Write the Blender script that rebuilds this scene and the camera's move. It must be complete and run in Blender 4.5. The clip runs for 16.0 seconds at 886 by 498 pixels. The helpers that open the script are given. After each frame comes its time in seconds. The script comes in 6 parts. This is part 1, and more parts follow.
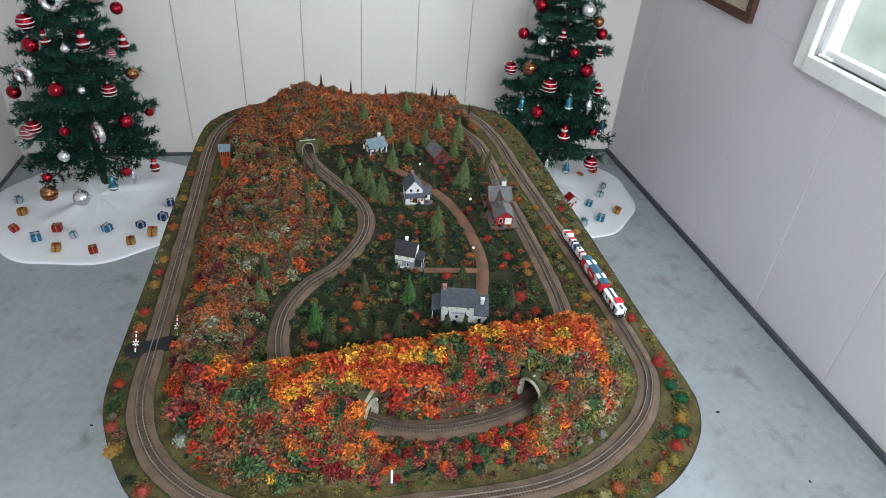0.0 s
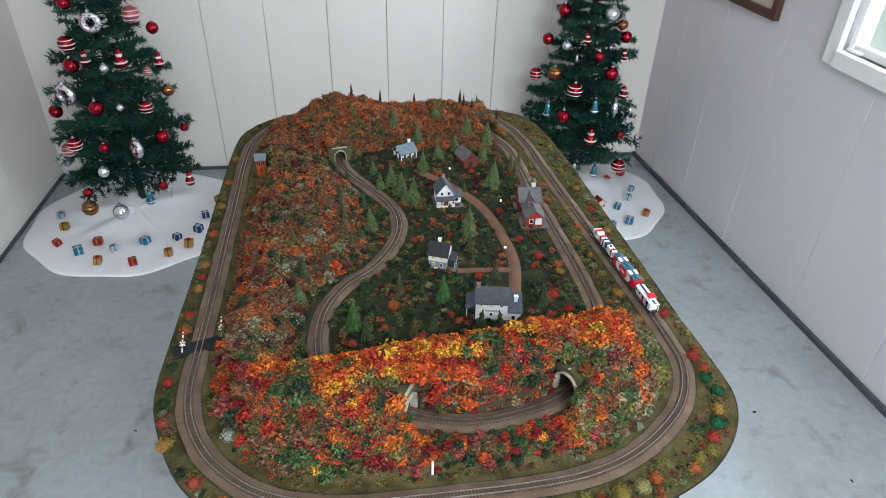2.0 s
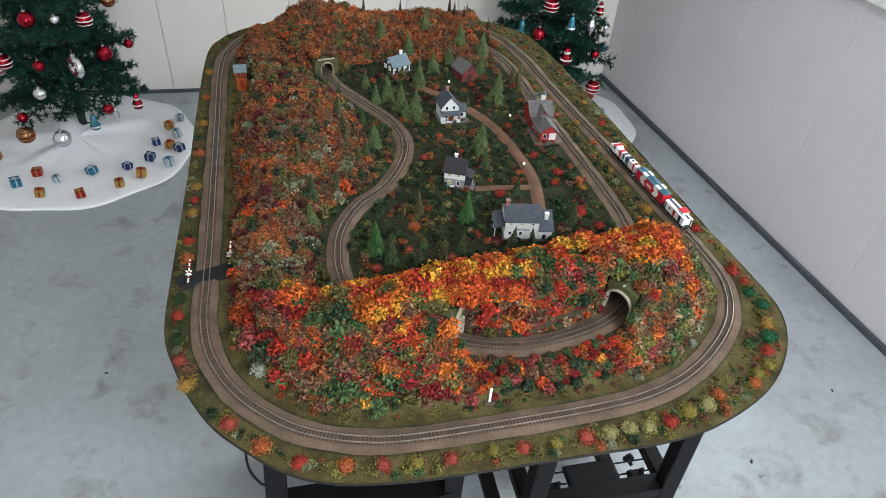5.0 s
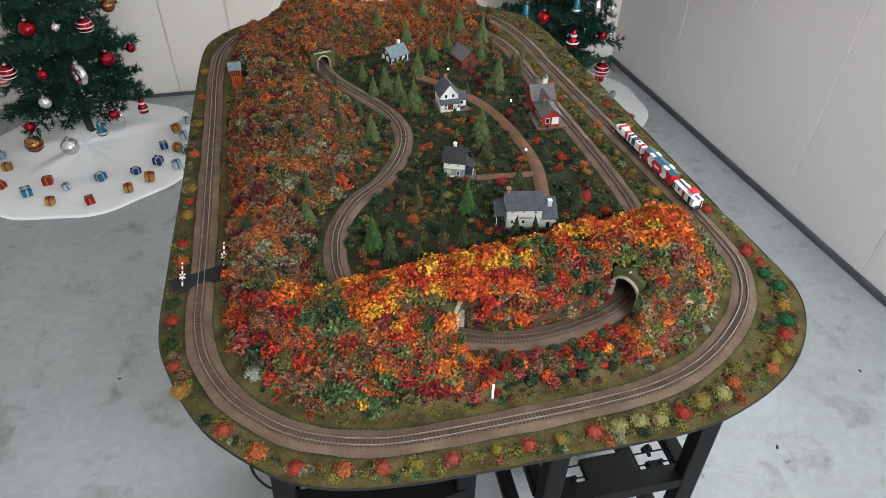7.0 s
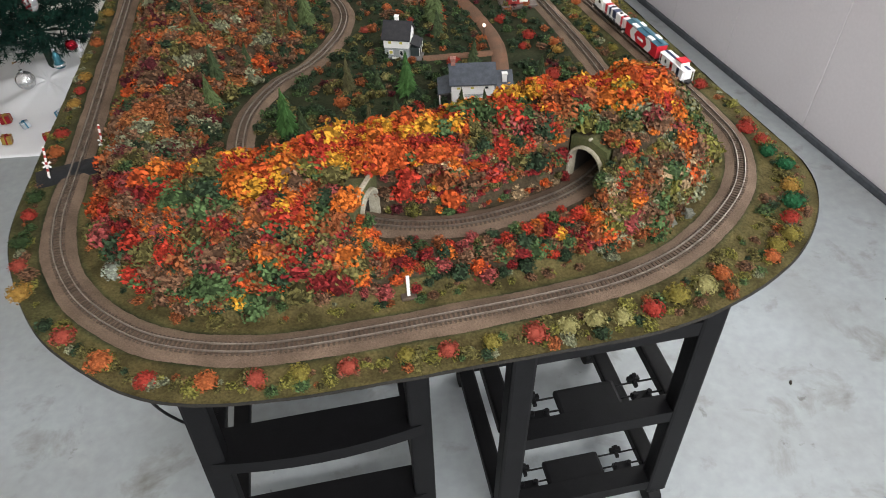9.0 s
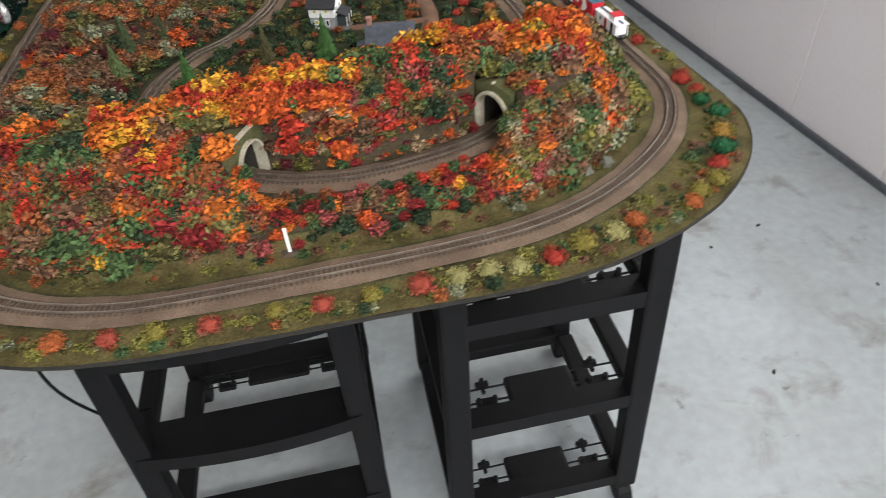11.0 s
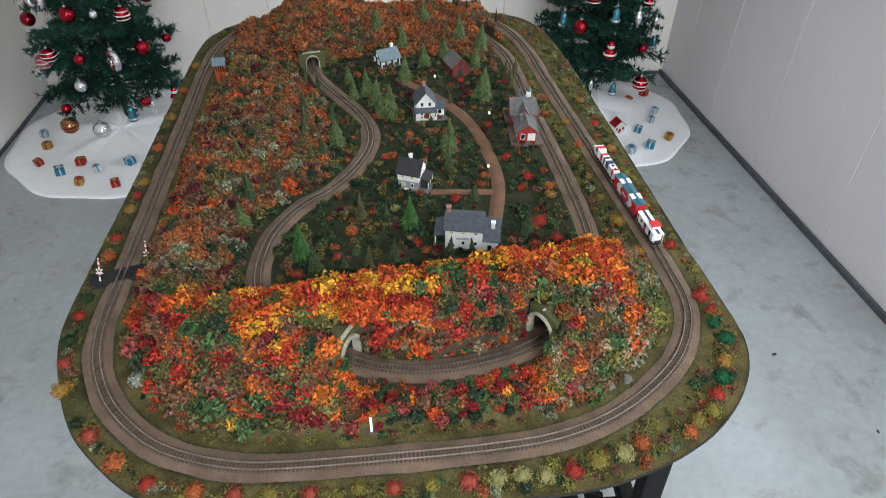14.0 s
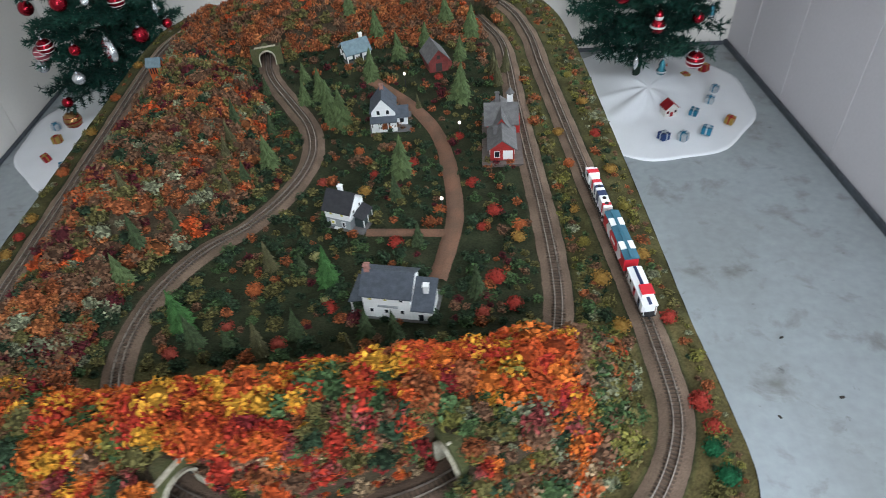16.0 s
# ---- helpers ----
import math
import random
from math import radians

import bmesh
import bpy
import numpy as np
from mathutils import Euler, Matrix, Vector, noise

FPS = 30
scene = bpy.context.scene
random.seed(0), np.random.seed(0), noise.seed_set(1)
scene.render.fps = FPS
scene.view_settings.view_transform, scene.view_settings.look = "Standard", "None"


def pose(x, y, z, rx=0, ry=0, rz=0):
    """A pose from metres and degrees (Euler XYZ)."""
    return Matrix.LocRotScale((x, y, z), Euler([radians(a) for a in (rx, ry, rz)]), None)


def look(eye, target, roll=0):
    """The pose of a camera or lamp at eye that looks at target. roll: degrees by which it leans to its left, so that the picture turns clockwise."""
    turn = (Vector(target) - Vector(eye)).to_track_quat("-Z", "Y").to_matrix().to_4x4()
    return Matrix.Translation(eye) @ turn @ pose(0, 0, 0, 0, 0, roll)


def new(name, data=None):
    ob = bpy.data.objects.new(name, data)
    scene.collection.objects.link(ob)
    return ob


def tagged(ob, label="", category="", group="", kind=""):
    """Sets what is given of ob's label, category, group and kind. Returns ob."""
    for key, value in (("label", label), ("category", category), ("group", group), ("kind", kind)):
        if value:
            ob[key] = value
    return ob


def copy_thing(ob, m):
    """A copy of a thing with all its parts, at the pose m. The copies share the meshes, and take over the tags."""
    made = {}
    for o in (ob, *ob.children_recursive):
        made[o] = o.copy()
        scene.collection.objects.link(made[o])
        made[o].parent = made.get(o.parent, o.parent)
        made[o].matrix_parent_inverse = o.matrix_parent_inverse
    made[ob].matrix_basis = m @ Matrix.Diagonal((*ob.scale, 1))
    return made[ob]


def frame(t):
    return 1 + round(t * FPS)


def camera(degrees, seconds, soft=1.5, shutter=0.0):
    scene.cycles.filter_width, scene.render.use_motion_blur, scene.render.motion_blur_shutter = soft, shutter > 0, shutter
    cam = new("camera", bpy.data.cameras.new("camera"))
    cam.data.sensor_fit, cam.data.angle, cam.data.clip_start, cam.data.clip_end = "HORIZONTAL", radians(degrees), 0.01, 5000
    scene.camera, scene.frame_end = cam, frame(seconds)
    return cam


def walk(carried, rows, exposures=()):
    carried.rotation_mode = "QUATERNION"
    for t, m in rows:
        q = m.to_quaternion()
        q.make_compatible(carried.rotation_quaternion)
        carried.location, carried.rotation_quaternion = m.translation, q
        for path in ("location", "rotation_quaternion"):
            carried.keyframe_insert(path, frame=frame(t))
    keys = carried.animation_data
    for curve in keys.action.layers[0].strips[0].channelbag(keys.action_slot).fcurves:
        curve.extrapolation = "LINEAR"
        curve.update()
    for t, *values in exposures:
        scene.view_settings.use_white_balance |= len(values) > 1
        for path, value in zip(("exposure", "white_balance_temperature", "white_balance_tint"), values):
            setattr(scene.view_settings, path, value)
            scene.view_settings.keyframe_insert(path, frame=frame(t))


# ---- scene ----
cam = camera(67.8, 16.0, soft=0.75, shutter=0.4)
PATH = [
    (0, (-0.105, -0.475, 1.627), (0.197, 1.133, 0.478), 4.4),
    (0.5, (-0.103, -0.484, 1.628), (0.176, 1.128, 0.477), 4.1),
    (1, (-0.101, -0.49, 1.623), (0.134, 1.127, 0.47), 2.9),
    (1.5, (-0.107, -0.497, 1.622), (0.127, 1.129, 0.48), 2.3),
    (2, (-0.122, -0.506, 1.624), (0.102, 1.132, 0.497), 1.6),
    (2.5, (-0.129, -0.507, 1.623), (0.043, 1.138, 0.499), 0.4),
    (3, (-0.128, -0.503, 1.613), (0.059, 1.127, 0.47), 0.0),
    (3.5, (-0.15, -0.485, 1.604), (0.066, 1.123, 0.434), 0.7),
    (4, (-0.225, -0.44, 1.587), (0.102, 1.123, 0.383), 1.6),
    (4.5, (-0.262, -0.415, 1.552), (0.125, 1.094, 0.298), 3.5),
    (5, (-0.268, -0.421, 1.536), (0.131, 1.065, 0.259), 4.8),
    (5.2, (-0.263, -0.411, 1.527), (0.152, 1.07, 0.249), 4.8),
    (7.3, (-0.222, -0.402, 1.51), (0.106, 1.083, 0.211), 0.7),
    (7.5, (-0.216, -0.403, 1.498), (0.108, 1.086, 0.202), 0.6),
    (8, (-0.187, -0.382, 1.428), (0.106, 1.084, 0.098), -0.8),
    (8.5, (-0.128, -0.352, 1.35), (0.108, 1.09, -0.016), -2.0),
    (8.7, (-0.113, -0.354, 1.333), (0.149, 1.07, -0.046), -1.1),
    (10.8, (0.016, -0.384, 1.205), (0.198, 1.105, -0.119), -6.8),
    (11, (0.025, -0.386, 1.215), (0.252, 1.091, -0.113), -4.3),
    (11.5, (0.063, -0.387, 1.234), (0.348, 1.09, -0.084), -1.7),
    (12, (0.081, -0.39, 1.269), (0.367, 1.052, -0.086), -0.6),
    (12.5, (0.072, -0.386, 1.331), (0.388, 1.08, 0.007), 1.5),
    (13, (0.043, -0.38, 1.397), (0.285, 1.081, 0.052), 2.0),
    (13.5, (0.012, -0.372, 1.46), (0.206, 1.11, 0.131), 2.1),
    (14, (-0.003, -0.375, 1.503), (0.132, 1.142, 0.206), 0.7),
    (14.5, (-0.012, -0.38, 1.535), (0.117, 1.168, 0.276), 1.0),
    (15, (-0.007, -0.338, 1.54), (0.01, 1.209, 0.272), -1.4),
    (15.5, (0.057, -0.192, 1.484), (0.134, 1.304, 0.159), -0.6),
    (16, (0.211, -0.104, 1.426), (0.12, 1.356, 0.062), -4.8),
]
LIGHT = [(0, 0.12, 6250, 11), (3, 0.12, 6250, 11), (5, 0.18, 6450, 11), (8, 0.16, 6900, 14), (11, 0.16, 7000, 15), (12.5, 0.06, 7000, 15), (14, 0.08, 6450, 11), (16, -0.03, 6150, 10)]
walk(cam, [(t, look(eye, target, roll)) for t, eye, target, roll in PATH], LIGHT)

# ---- world, sun and daylight ----
world = bpy.data.worlds.new("world")
scene.world = world
world.use_nodes = True
wn = world.node_tree
sky = wn.nodes.new("ShaderNodeTexSky")
sky.sky_type, sky.sun_disc = "NISHITA", False
sky.sun_elevation, sky.sun_rotation = radians(40), radians(200)
wn.links.new(sky.outputs[0], wn.nodes["Background"].inputs[0])
wn.nodes["Background"].inputs[1].default_value = 0.12

sun = new("sun", bpy.data.lights.new("sun", "SUN"))
sun.data.energy, sun.data.angle, sun.data.color = 1.0, radians(10), (1.0, 0.95, 0.88)
sun.matrix_world = look((0, 0, 6), (2.0, -2.4, 3.2))


def daylight(name, eye, target, sx, sy, watts, colour):
    lamp = new(name, bpy.data.lights.new(name, "AREA"))
    lamp.data.shape, lamp.data.size, lamp.data.size_y = "RECTANGLE", sx, sy
    lamp.data.energy, lamp.data.color = watts, colour
    lamp.matrix_world = look(eye, target)
    return lamp


# the open garage door behind the camera, and the side window
daylight("door_daylight", (0.55, -2.55, 1.2), (0.35, 0.0, 1.0), 1.8, 2.0, 62, (0.87, 0.95, 1.0))
daylight("window_daylight", (1.62, 1.05, 1.35), (0.0, 1.05, 0.9), 0.8, 0.8, 20, (0.88, 0.96, 1.0))
# unseen fill lamps added under the ceiling, behind the camera and over the layout
daylight("ceiling_lamp", (0.60, -1.45, 2.39), (0.40, -0.55, 0.0), 1.25, 0.22, 46, (0.93, 0.97, 1.0))
daylight("ceiling_lamp", (0.25, 0.75, 2.39), (0.25, 0.76, 0.0), 1.25, 0.22, 4, (0.93, 0.97, 1.0))


# ---- helpers ----
def part(name, bm, material, parent=None, label="", smooth=False):
    """Links a bmesh as one mesh object, under a thing or a part."""
    me = bpy.data.meshes.new(name)
    bm.to_mesh(me)
    bm.free()
    me.materials.append(material)
    if smooth:
        me.polygons.foreach_set("use_smooth", [True] * len(me.polygons))
    ob = new(name, me)
    if parent:
        ob.parent = parent
    if label:
        ob["label"] = label
    return ob


def raw_part(name, verts, faces, material, parent=None, label="", smooth=False, tone=None):
    me = bpy.data.meshes.new(name)
    me.from_pydata(verts, [], faces)
    me.materials.append(material)
    if smooth:
        me.polygons.foreach_set("use_smooth", [True] * len(me.polygons))
    if tone is not None:
        at = me.attributes.new("tone", "FLOAT", "POINT")
        at.data.foreach_set("value", np.asarray(tone, dtype=np.float32))
    me.update()
    ob = new(name, me)
    if parent:
        ob.parent = parent
    if label:
        ob["label"] = label
    return ob


def thing(name, label, category, m=None, group="", kind=""):
    ob = new(name)
    ob.empty_display_size = 0.02
    if m is not None:
        ob.matrix_world = m
    return tagged(ob, label, category, group, kind)


def box(bm, x0, x1, y0, y1, z0, z1, bevel=0.0, m=None):
    r = bmesh.ops.create_cube(bm, size=1)
    vs = r["verts"]
    for v in vs:
        v.co = Vector((x0 + (v.co.x + 0.5) * (x1 - x0), y0 + (v.co.y + 0.5) * (y1 - y0), z0 + (v.co.z + 0.5) * (z1 - z0)))
    if bevel:
        es = list({e for v in vs for e in v.link_edges})
        r2 = bmesh.ops.bevel(bm, geom=es, offset=bevel, segments=2, affect="EDGES", profile=0.6)
        vs = list({v for f in r2["faces"] for v in f.verts} | {v for v in vs if v.is_valid})
    if m is not None:
        bmesh.ops.transform(bm, matrix=m, verts=vs)
    return vs


def boxed(x0, x1, y0, y1, z0, z1, bevel=0.0):
    bm = bmesh.new()
    box(bm, x0, x1, y0, y1, z0, z1, bevel)
    return bm


def rod(bm, a, b, r0, r1=None, seg=8):
    a, b = Vector(a), Vector(b)
    r1 = r0 if r1 is None else r1
    q = (b - a).to_track_quat("Z", "Y").to_matrix().to_4x4()
    m = Matrix.Translation((a + b) / 2) @ q
    return bmesh.ops.create_cone(bm, cap_ends=True, segments=seg, radius1=r0, radius2=max(r1, 1e-5), depth=(b - a).length, matrix=m)["verts"]


def spin(profile, seg=16):
    """A solid of revolution about z from (radius, height) pairs."""
    bm = bmesh.new()
    rings = []
    for r, z in profile:
        if r < 1e-6:
            rings.append([bm.verts.new((0, 0, z))])
        else:
            rings.append([bm.verts.new((r * math.cos(2 * math.pi * i / seg), r * math.sin(2 * math.pi * i / seg), z)) for i in range(seg)])
    for a, b in zip(rings, rings[1:]):
        for i in range(seg):
            j = (i + 1) % seg
            q = [a[i % len(a)], a[j % len(a)], b[j % len(b)], b[i % len(b)]]
            q = list(dict.fromkeys(q))
            if len(q) > 2:
                bm.faces.new(q)
    bmesh.ops.recalc_face_normals(bm, faces=bm.faces)
    return bm


def prism(bm, outline, y0, y1):
    """Extrudes an (x, z) outline along y."""
    a = [bm.verts.new((x, y0, z)) for x, z in outline]
    b = [bm.verts.new((x, y1, z)) for x, z in outline]
    n = len(outline)
    bm.faces.new(a)
    bm.faces.new(b[::-1])
    for i in range(n):
        bm.faces.new((a[i], b[i], b[(i + 1) % n], a[(i + 1) % n]))
    bmesh.ops.recalc_face_normals(bm, faces=bm.faces)
    return a + b


def smooth_line(points, closed, step):
    """Even samples along a Catmull-Rom curve through the points."""
    p = [np.array(q, float) for q in points]
    n = len(p)
    out = []
    for i in range(n if closed else n - 1):
        g = (lambda k: p[k % n]) if closed else (lambda k: p[min(max(k, 0), n - 1)])
        p0, p1, p2, p3 = g(i - 1), g(i), g(i + 1), g(i + 2)
        for u in np.linspace(0, 1, 24, endpoint=False):
            out.append(0.5 * (2 * p1 + (p2 - p0) * u + (2 * p0 - 5 * p1 + 4 * p2 - p3) * u * u + (3 * p1 - p0 - 3 * p2 + p3) * u ** 3))
    if not closed:
        out.append(p[-1])
    else:
        out.append(out[0])
    out = np.array(out)
    d = np.r_[0, np.cumsum(np.linalg.norm(np.diff(out, axis=0), axis=1))]
    k = max(2, int(round(d[-1] / step)))
    s = np.linspace(0, d[-1], k + 1)
    res = np.stack([np.interp(s, d, out[:, j]) for j in range(out.shape[1])], 1)
    return res[:-1] if closed else res


def tangents(line, closed):
    if closed:
        t = np.roll(line, -1, 0) - np.roll(line, 1, 0)
    else:
        t = np.gradient(line, axis=0)
    return t / np.linalg.norm(t, axis=1)[:, None]


def smoothstep(a, b, x):
    u = np.clip((x - a) / (b - a), 0, 1)
    return u * u * (3 - 2 * u)


# ---- materials ----
def material(name, colour, rough=0.7, metal=0.0, scale=30.0, vary=0.25, bump=0.2, fine=8.0, second=None, spec=0.4, coat=0.0, stretch=None, bump_dist=0.002):
    """A surface with variation at two scales; second: the colour of the broad patches."""
    m = bpy.data.materials.new(name)
    m.use_nodes = True
    nt = m.node_tree
    N, L = nt.nodes, nt.links
    b = N["Principled BSDF"]
    b.inputs["Roughness"].default_value, b.inputs["Metallic"].default_value = rough, metal
    b.inputs["Specular IOR Level"].default_value = spec
    b.inputs["Coat Weight"].default_value = coat
    tc = N.new("ShaderNodeTexCoord")
    src = tc.outputs["Object"]
    if stretch:
        mp = N.new("ShaderNodeMapping")
        mp.inputs["Scale"].default_value = stretch
        L.new(src, mp.inputs[0])
        src = mp.outputs[0]
    n1, n2 = N.new("ShaderNodeTexNoise"), N.new("ShaderNodeTexNoise")
    n1.inputs["Scale"].default_value, n1.inputs["Detail"].default_value = scale, 5
    n2.inputs["Scale"].default_value, n2.inputs["Detail"].default_value = scale * fine, 3
    L.new(src, n1.inputs["Vector"])
    L.new(src, n2.inputs["Vector"])
    sec = second or tuple(c * (1 - vary) for c in colour)
    r = N.new("ShaderNodeValToRGB")
    r.color_ramp.elements[0].position, r.color_ramp.elements[1].position = 0.35, 0.65
    r.color_ramp.elements[0].color, r.color_ramp.elements[1].color = (*sec, 1), (*colour, 1)
    L.new(n1.outputs["Fac"], r.inputs[0])
    mx = N.new("ShaderNodeMix")
    mx.data_type, mx.blend_type = "RGBA", "MULTIPLY"
    mx.inputs[0].default_value = 1.0
    r2 = N.new("ShaderNodeValToRGB")
    r2.color_ramp.elements[0].position, r2.color_ramp.elements[1].position = 0.3, 0.7
    k = 1 - vary
    r2.color_ramp.elements[0].color = (k, k, k, 1)
    L.new(n2.outputs["Fac"], r2.inputs[0])
    L.new(r.outputs[0], mx.inputs[6])
    L.new(r2.outputs[0], mx.inputs[7])
    L.new(mx.outputs[2], b.inputs["Base Color"])
    if bump:
        bp = N.new("ShaderNodeBump")
        bp.inputs["Strength"].default_value, bp.inputs["Distance"].default_value = bump, bump_dist
        L.new(n2.outputs["Fac"], bp.inputs["Height"])
        L.new(bp.outputs[0], b.inputs["Normal"])
    return m


def tone_material(name, colours, rough=0.95, noise_scale=330.0):
    """Foliage whose colour is picked for each clump by the point attribute 'tone'."""
    m = bpy.data.materials.new(name)
    m.use_nodes = True
    nt = m.node_tree
    N, L = nt.nodes, nt.links
    b = N["Principled BSDF"]
    b.inputs["Roughness"].default_value = rough
    b.inputs["Specular IOR Level"].default_value = 0.15
    a = N.new("ShaderNodeAttribute")
    a.attribute_name = "tone"
    r = N.new("ShaderNodeValToRGB")
    r.color_ramp.interpolation = "CONSTANT"
    e = r.color_ramp.elements
    n = len(colours)
    e[0].position, e[0].color = 0.0, (*colours[0], 1)
    e[1].position, e[1].color = 1.0 / n, (*colours[1], 1)
    for i in range(2, n):
        x = e.new(i / n)
        x.color = (*colours[i], 1)
    L.new(a.outputs["Fac"], r.inputs[0])
    tc = N.new("ShaderNodeTexCoord")
    no = N.new("ShaderNodeTexNoise")
    no.inputs["Scale"].default_value, no.inputs["Detail"].default_value = noise_scale, 3
    L.new(tc.outputs["Object"], no.inputs["Vector"])
    h = N.new("ShaderNodeHueSaturation")
    mr = N.new("ShaderNodeMapRange")
    mr.inputs[1].default_value, mr.inputs[2].default_value = 0.3, 0.7
    mr.inputs[3].default_value, mr.inputs[4].default_value = 0.5, 1.35
    L.new(no.outputs["Fac"], mr.inputs[0])
    # 'shade' scales the value: painted gap shade in clump cores, random tone in leaves
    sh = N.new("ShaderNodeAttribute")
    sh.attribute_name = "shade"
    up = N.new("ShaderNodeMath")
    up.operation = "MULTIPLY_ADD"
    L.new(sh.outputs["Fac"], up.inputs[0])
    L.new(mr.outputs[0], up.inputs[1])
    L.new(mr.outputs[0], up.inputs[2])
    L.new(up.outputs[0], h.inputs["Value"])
    L.new(r.outputs[0], h.inputs["Color"])
    L.new(h.outputs[0], b.inputs["Base Color"])
    return m


def turf_material():
    """Scenic turf: olive verge, dark green valley, brown hillside soil, picked by the point attribute 'tone'."""
    m = material("scenic_turf", (1, 1, 1), 0.95, scale=30, vary=0.5, bump=1.0, fine=14, spec=0.1)
    nt = m.node_tree
    N, L = nt.nodes, nt.links
    a = N.new("ShaderNodeAttribute")
    a.attribute_name = "tone"
    r = N.new("ShaderNodeValToRGB")
    e = r.color_ramp.elements
    e[0].position, e[0].color = 0.0, (0.19, 0.14, 0.058, 1)
    e[1].position, e[1].color = 1.0, (0.105, 0.074, 0.048, 1)
    e.new(0.25).color = (0.125, 0.112, 0.045, 1)
    e.new(0.55).color = (0.042, 0.052, 0.026, 1)
    n = N.new("ShaderNodeTexNoise")
    n.inputs["Scale"].default_value, n.inputs["Detail"].default_value = 22, 6
    ad = N.new("ShaderNodeMath")
    ad.operation = "MULTIPLY_ADD"
    ad.inputs[1].default_value, ad.inputs[2].default_value = 0.30, -0.15
    tc = N.new("ShaderNodeTexCoord")
    L.new(tc.outputs["Object"], n.inputs["Vector"])
    L.new(n.outputs["Fac"], ad.inputs[0])
    sm = N.new("ShaderNodeMath")
    L.new(a.outputs["Fac"], sm.inputs[0])
    L.new(ad.outputs[0], sm.inputs[1])
    L.new(sm.outputs[0], r.inputs[0])
    b = N["Principled BSDF"]
    old = b.inputs["Base Color"].links[0].from_socket
    mx = N.new("ShaderNodeMix")
    mx.data_type, mx.blend_type = "RGBA", "MULTIPLY"
    mx.inputs[0].default_value = 1.0
    L.new(old, mx.inputs[6])
    L.new(r.outputs[0], mx.inputs[7])
    L.new(mx.outputs[2], b.inputs["Base Color"])
    return m


def floor_material():
    """Painted concrete with dark blotches and scuffs."""
    m = material("painted_concrete", (0.345, 0.38, 0.395), 0.46, scale=2.6, vary=0.13, bump=0.15, fine=14, second=(0.29, 0.312, 0.318), spec=0.4)
    nt = m.node_tree
    N, L = nt.nodes, nt.links
    b = N["Principled BSDF"]
    old = b.inputs["Base Color"].links[0].from_socket
    tc = N.new("ShaderNodeTexCoord")
    for scale, lo, hi, shade, warp in ((7.5, 0.55, 0.72, (0.58, 0.53, 0.48), 0.35), (19.0, 0.66, 0.74, (0.55, 0.52, 0.50), 0.4), (3.1, 0.60, 0.72, (1.12, 1.11, 1.10), 0.6)):
        n = N.new("ShaderNodeTexNoise")
        n.inputs["Scale"].default_value, n.inputs["Detail"].default_value, n.inputs["Distortion"].default_value = scale, 8, warp
        n.inputs["Roughness"].default_value = 0.62
        L.new(tc.outputs["Object"], n.inputs["Vector"])
        r = N.new("ShaderNodeValToRGB")
        r.color_ramp.elements[0].position, r.color_ramp.elements[1].position = lo, hi
        r.color_ramp.elements[0].color, r.color_ramp.elements[1].color = (1, 1, 1, 1), (*shade, 1)
        L.new(n.outputs["Fac"], r.inputs[0])
        mx = N.new("ShaderNodeMix")
        mx.data_type, mx.blend_type = "RGBA", "MULTIPLY"
        mx.inputs[0].default_value = 1.0
        L.new(old, mx.inputs[6])
        L.new(r.outputs[0], mx.inputs[7])
        old = mx.outputs[2]
    L.new(old, b.inputs["Base Color"])
    return m


M_wall = material("painted_panel", (0.70, 0.665, 0.62), 0.6, scale=1.5, vary=0.05, bump=0.08, fine=60, spec=0.3)
M_groove = material("panel_groove", (0.42, 0.39, 0.36), 0.8, scale=5, vary=0.2, bump=0)
M_floor = floor_material()
M_ceil = material("ceiling_white", (0.75, 0.74, 0.72), 0.8, scale=3, vary=0.05, bump=0.05)
M_skirting = material("dark_rubber_base", (0.085, 0.095, 0.11), 0.6, scale=8, vary=0.3, bump=0.2)
M_white = material("white_paint", (0.80, 0.80, 0.78), 0.45, scale=12, vary=0.06, bump=0.05)
M_black = material("black_plastic", (0.005, 0.005, 0.006), 0.55, scale=40, vary=0.3, bump=0.25, spec=0.16, bump_dist=0.0005)
M_ground = turf_material()
M_board = material("board_edge", (0.022, 0.02, 0.015), 0.9, scale=40, vary=0.5, bump=0.6)
M_ballast = material("brown_ballast", (0.235, 0.165, 0.12), 0.95, scale=25, vary=0.35, bump=1.0, fine=30, second=(0.15, 0.105, 0.077), spec=0.1)
M_tie = material("dark_tie", (0.125, 0.088, 0.064), 0.9, scale=80, vary=0.4, bump=0.3)
M_rail = material("rail_steel", (0.50, 0.43, 0.37), 0.3, 0.8, scale=60, vary=0.3, bump=0.1)
M_dirt = material("dirt_road", (0.225, 0.118, 0.076), 0.95, scale=30, vary=0.35, bump=0.8, fine=25, second=(0.155, 0.095, 0.066), spec=0.1)
M_asphalt = material("asphalt", (0.012, 0.013, 0.016), 0.85, scale=60, vary=0.4, bump=0.5)
M_portal = material("portal_stone", (0.50, 0.46, 0.36), 0.85, scale=60, vary=0.35, bump=0.5, second=(0.36, 0.33, 0.24))
M_mossy = material("mossy_wall", (0.10, 0.095, 0.04), 0.9, scale=50, vary=0.4, bump=0.6, second=(0.07, 0.085, 0.025))
M_tunnel = material("tunnel_dark", (0.05, 0.042, 0.035), 0.95, scale=40, vary=0.3, bump=0.3)
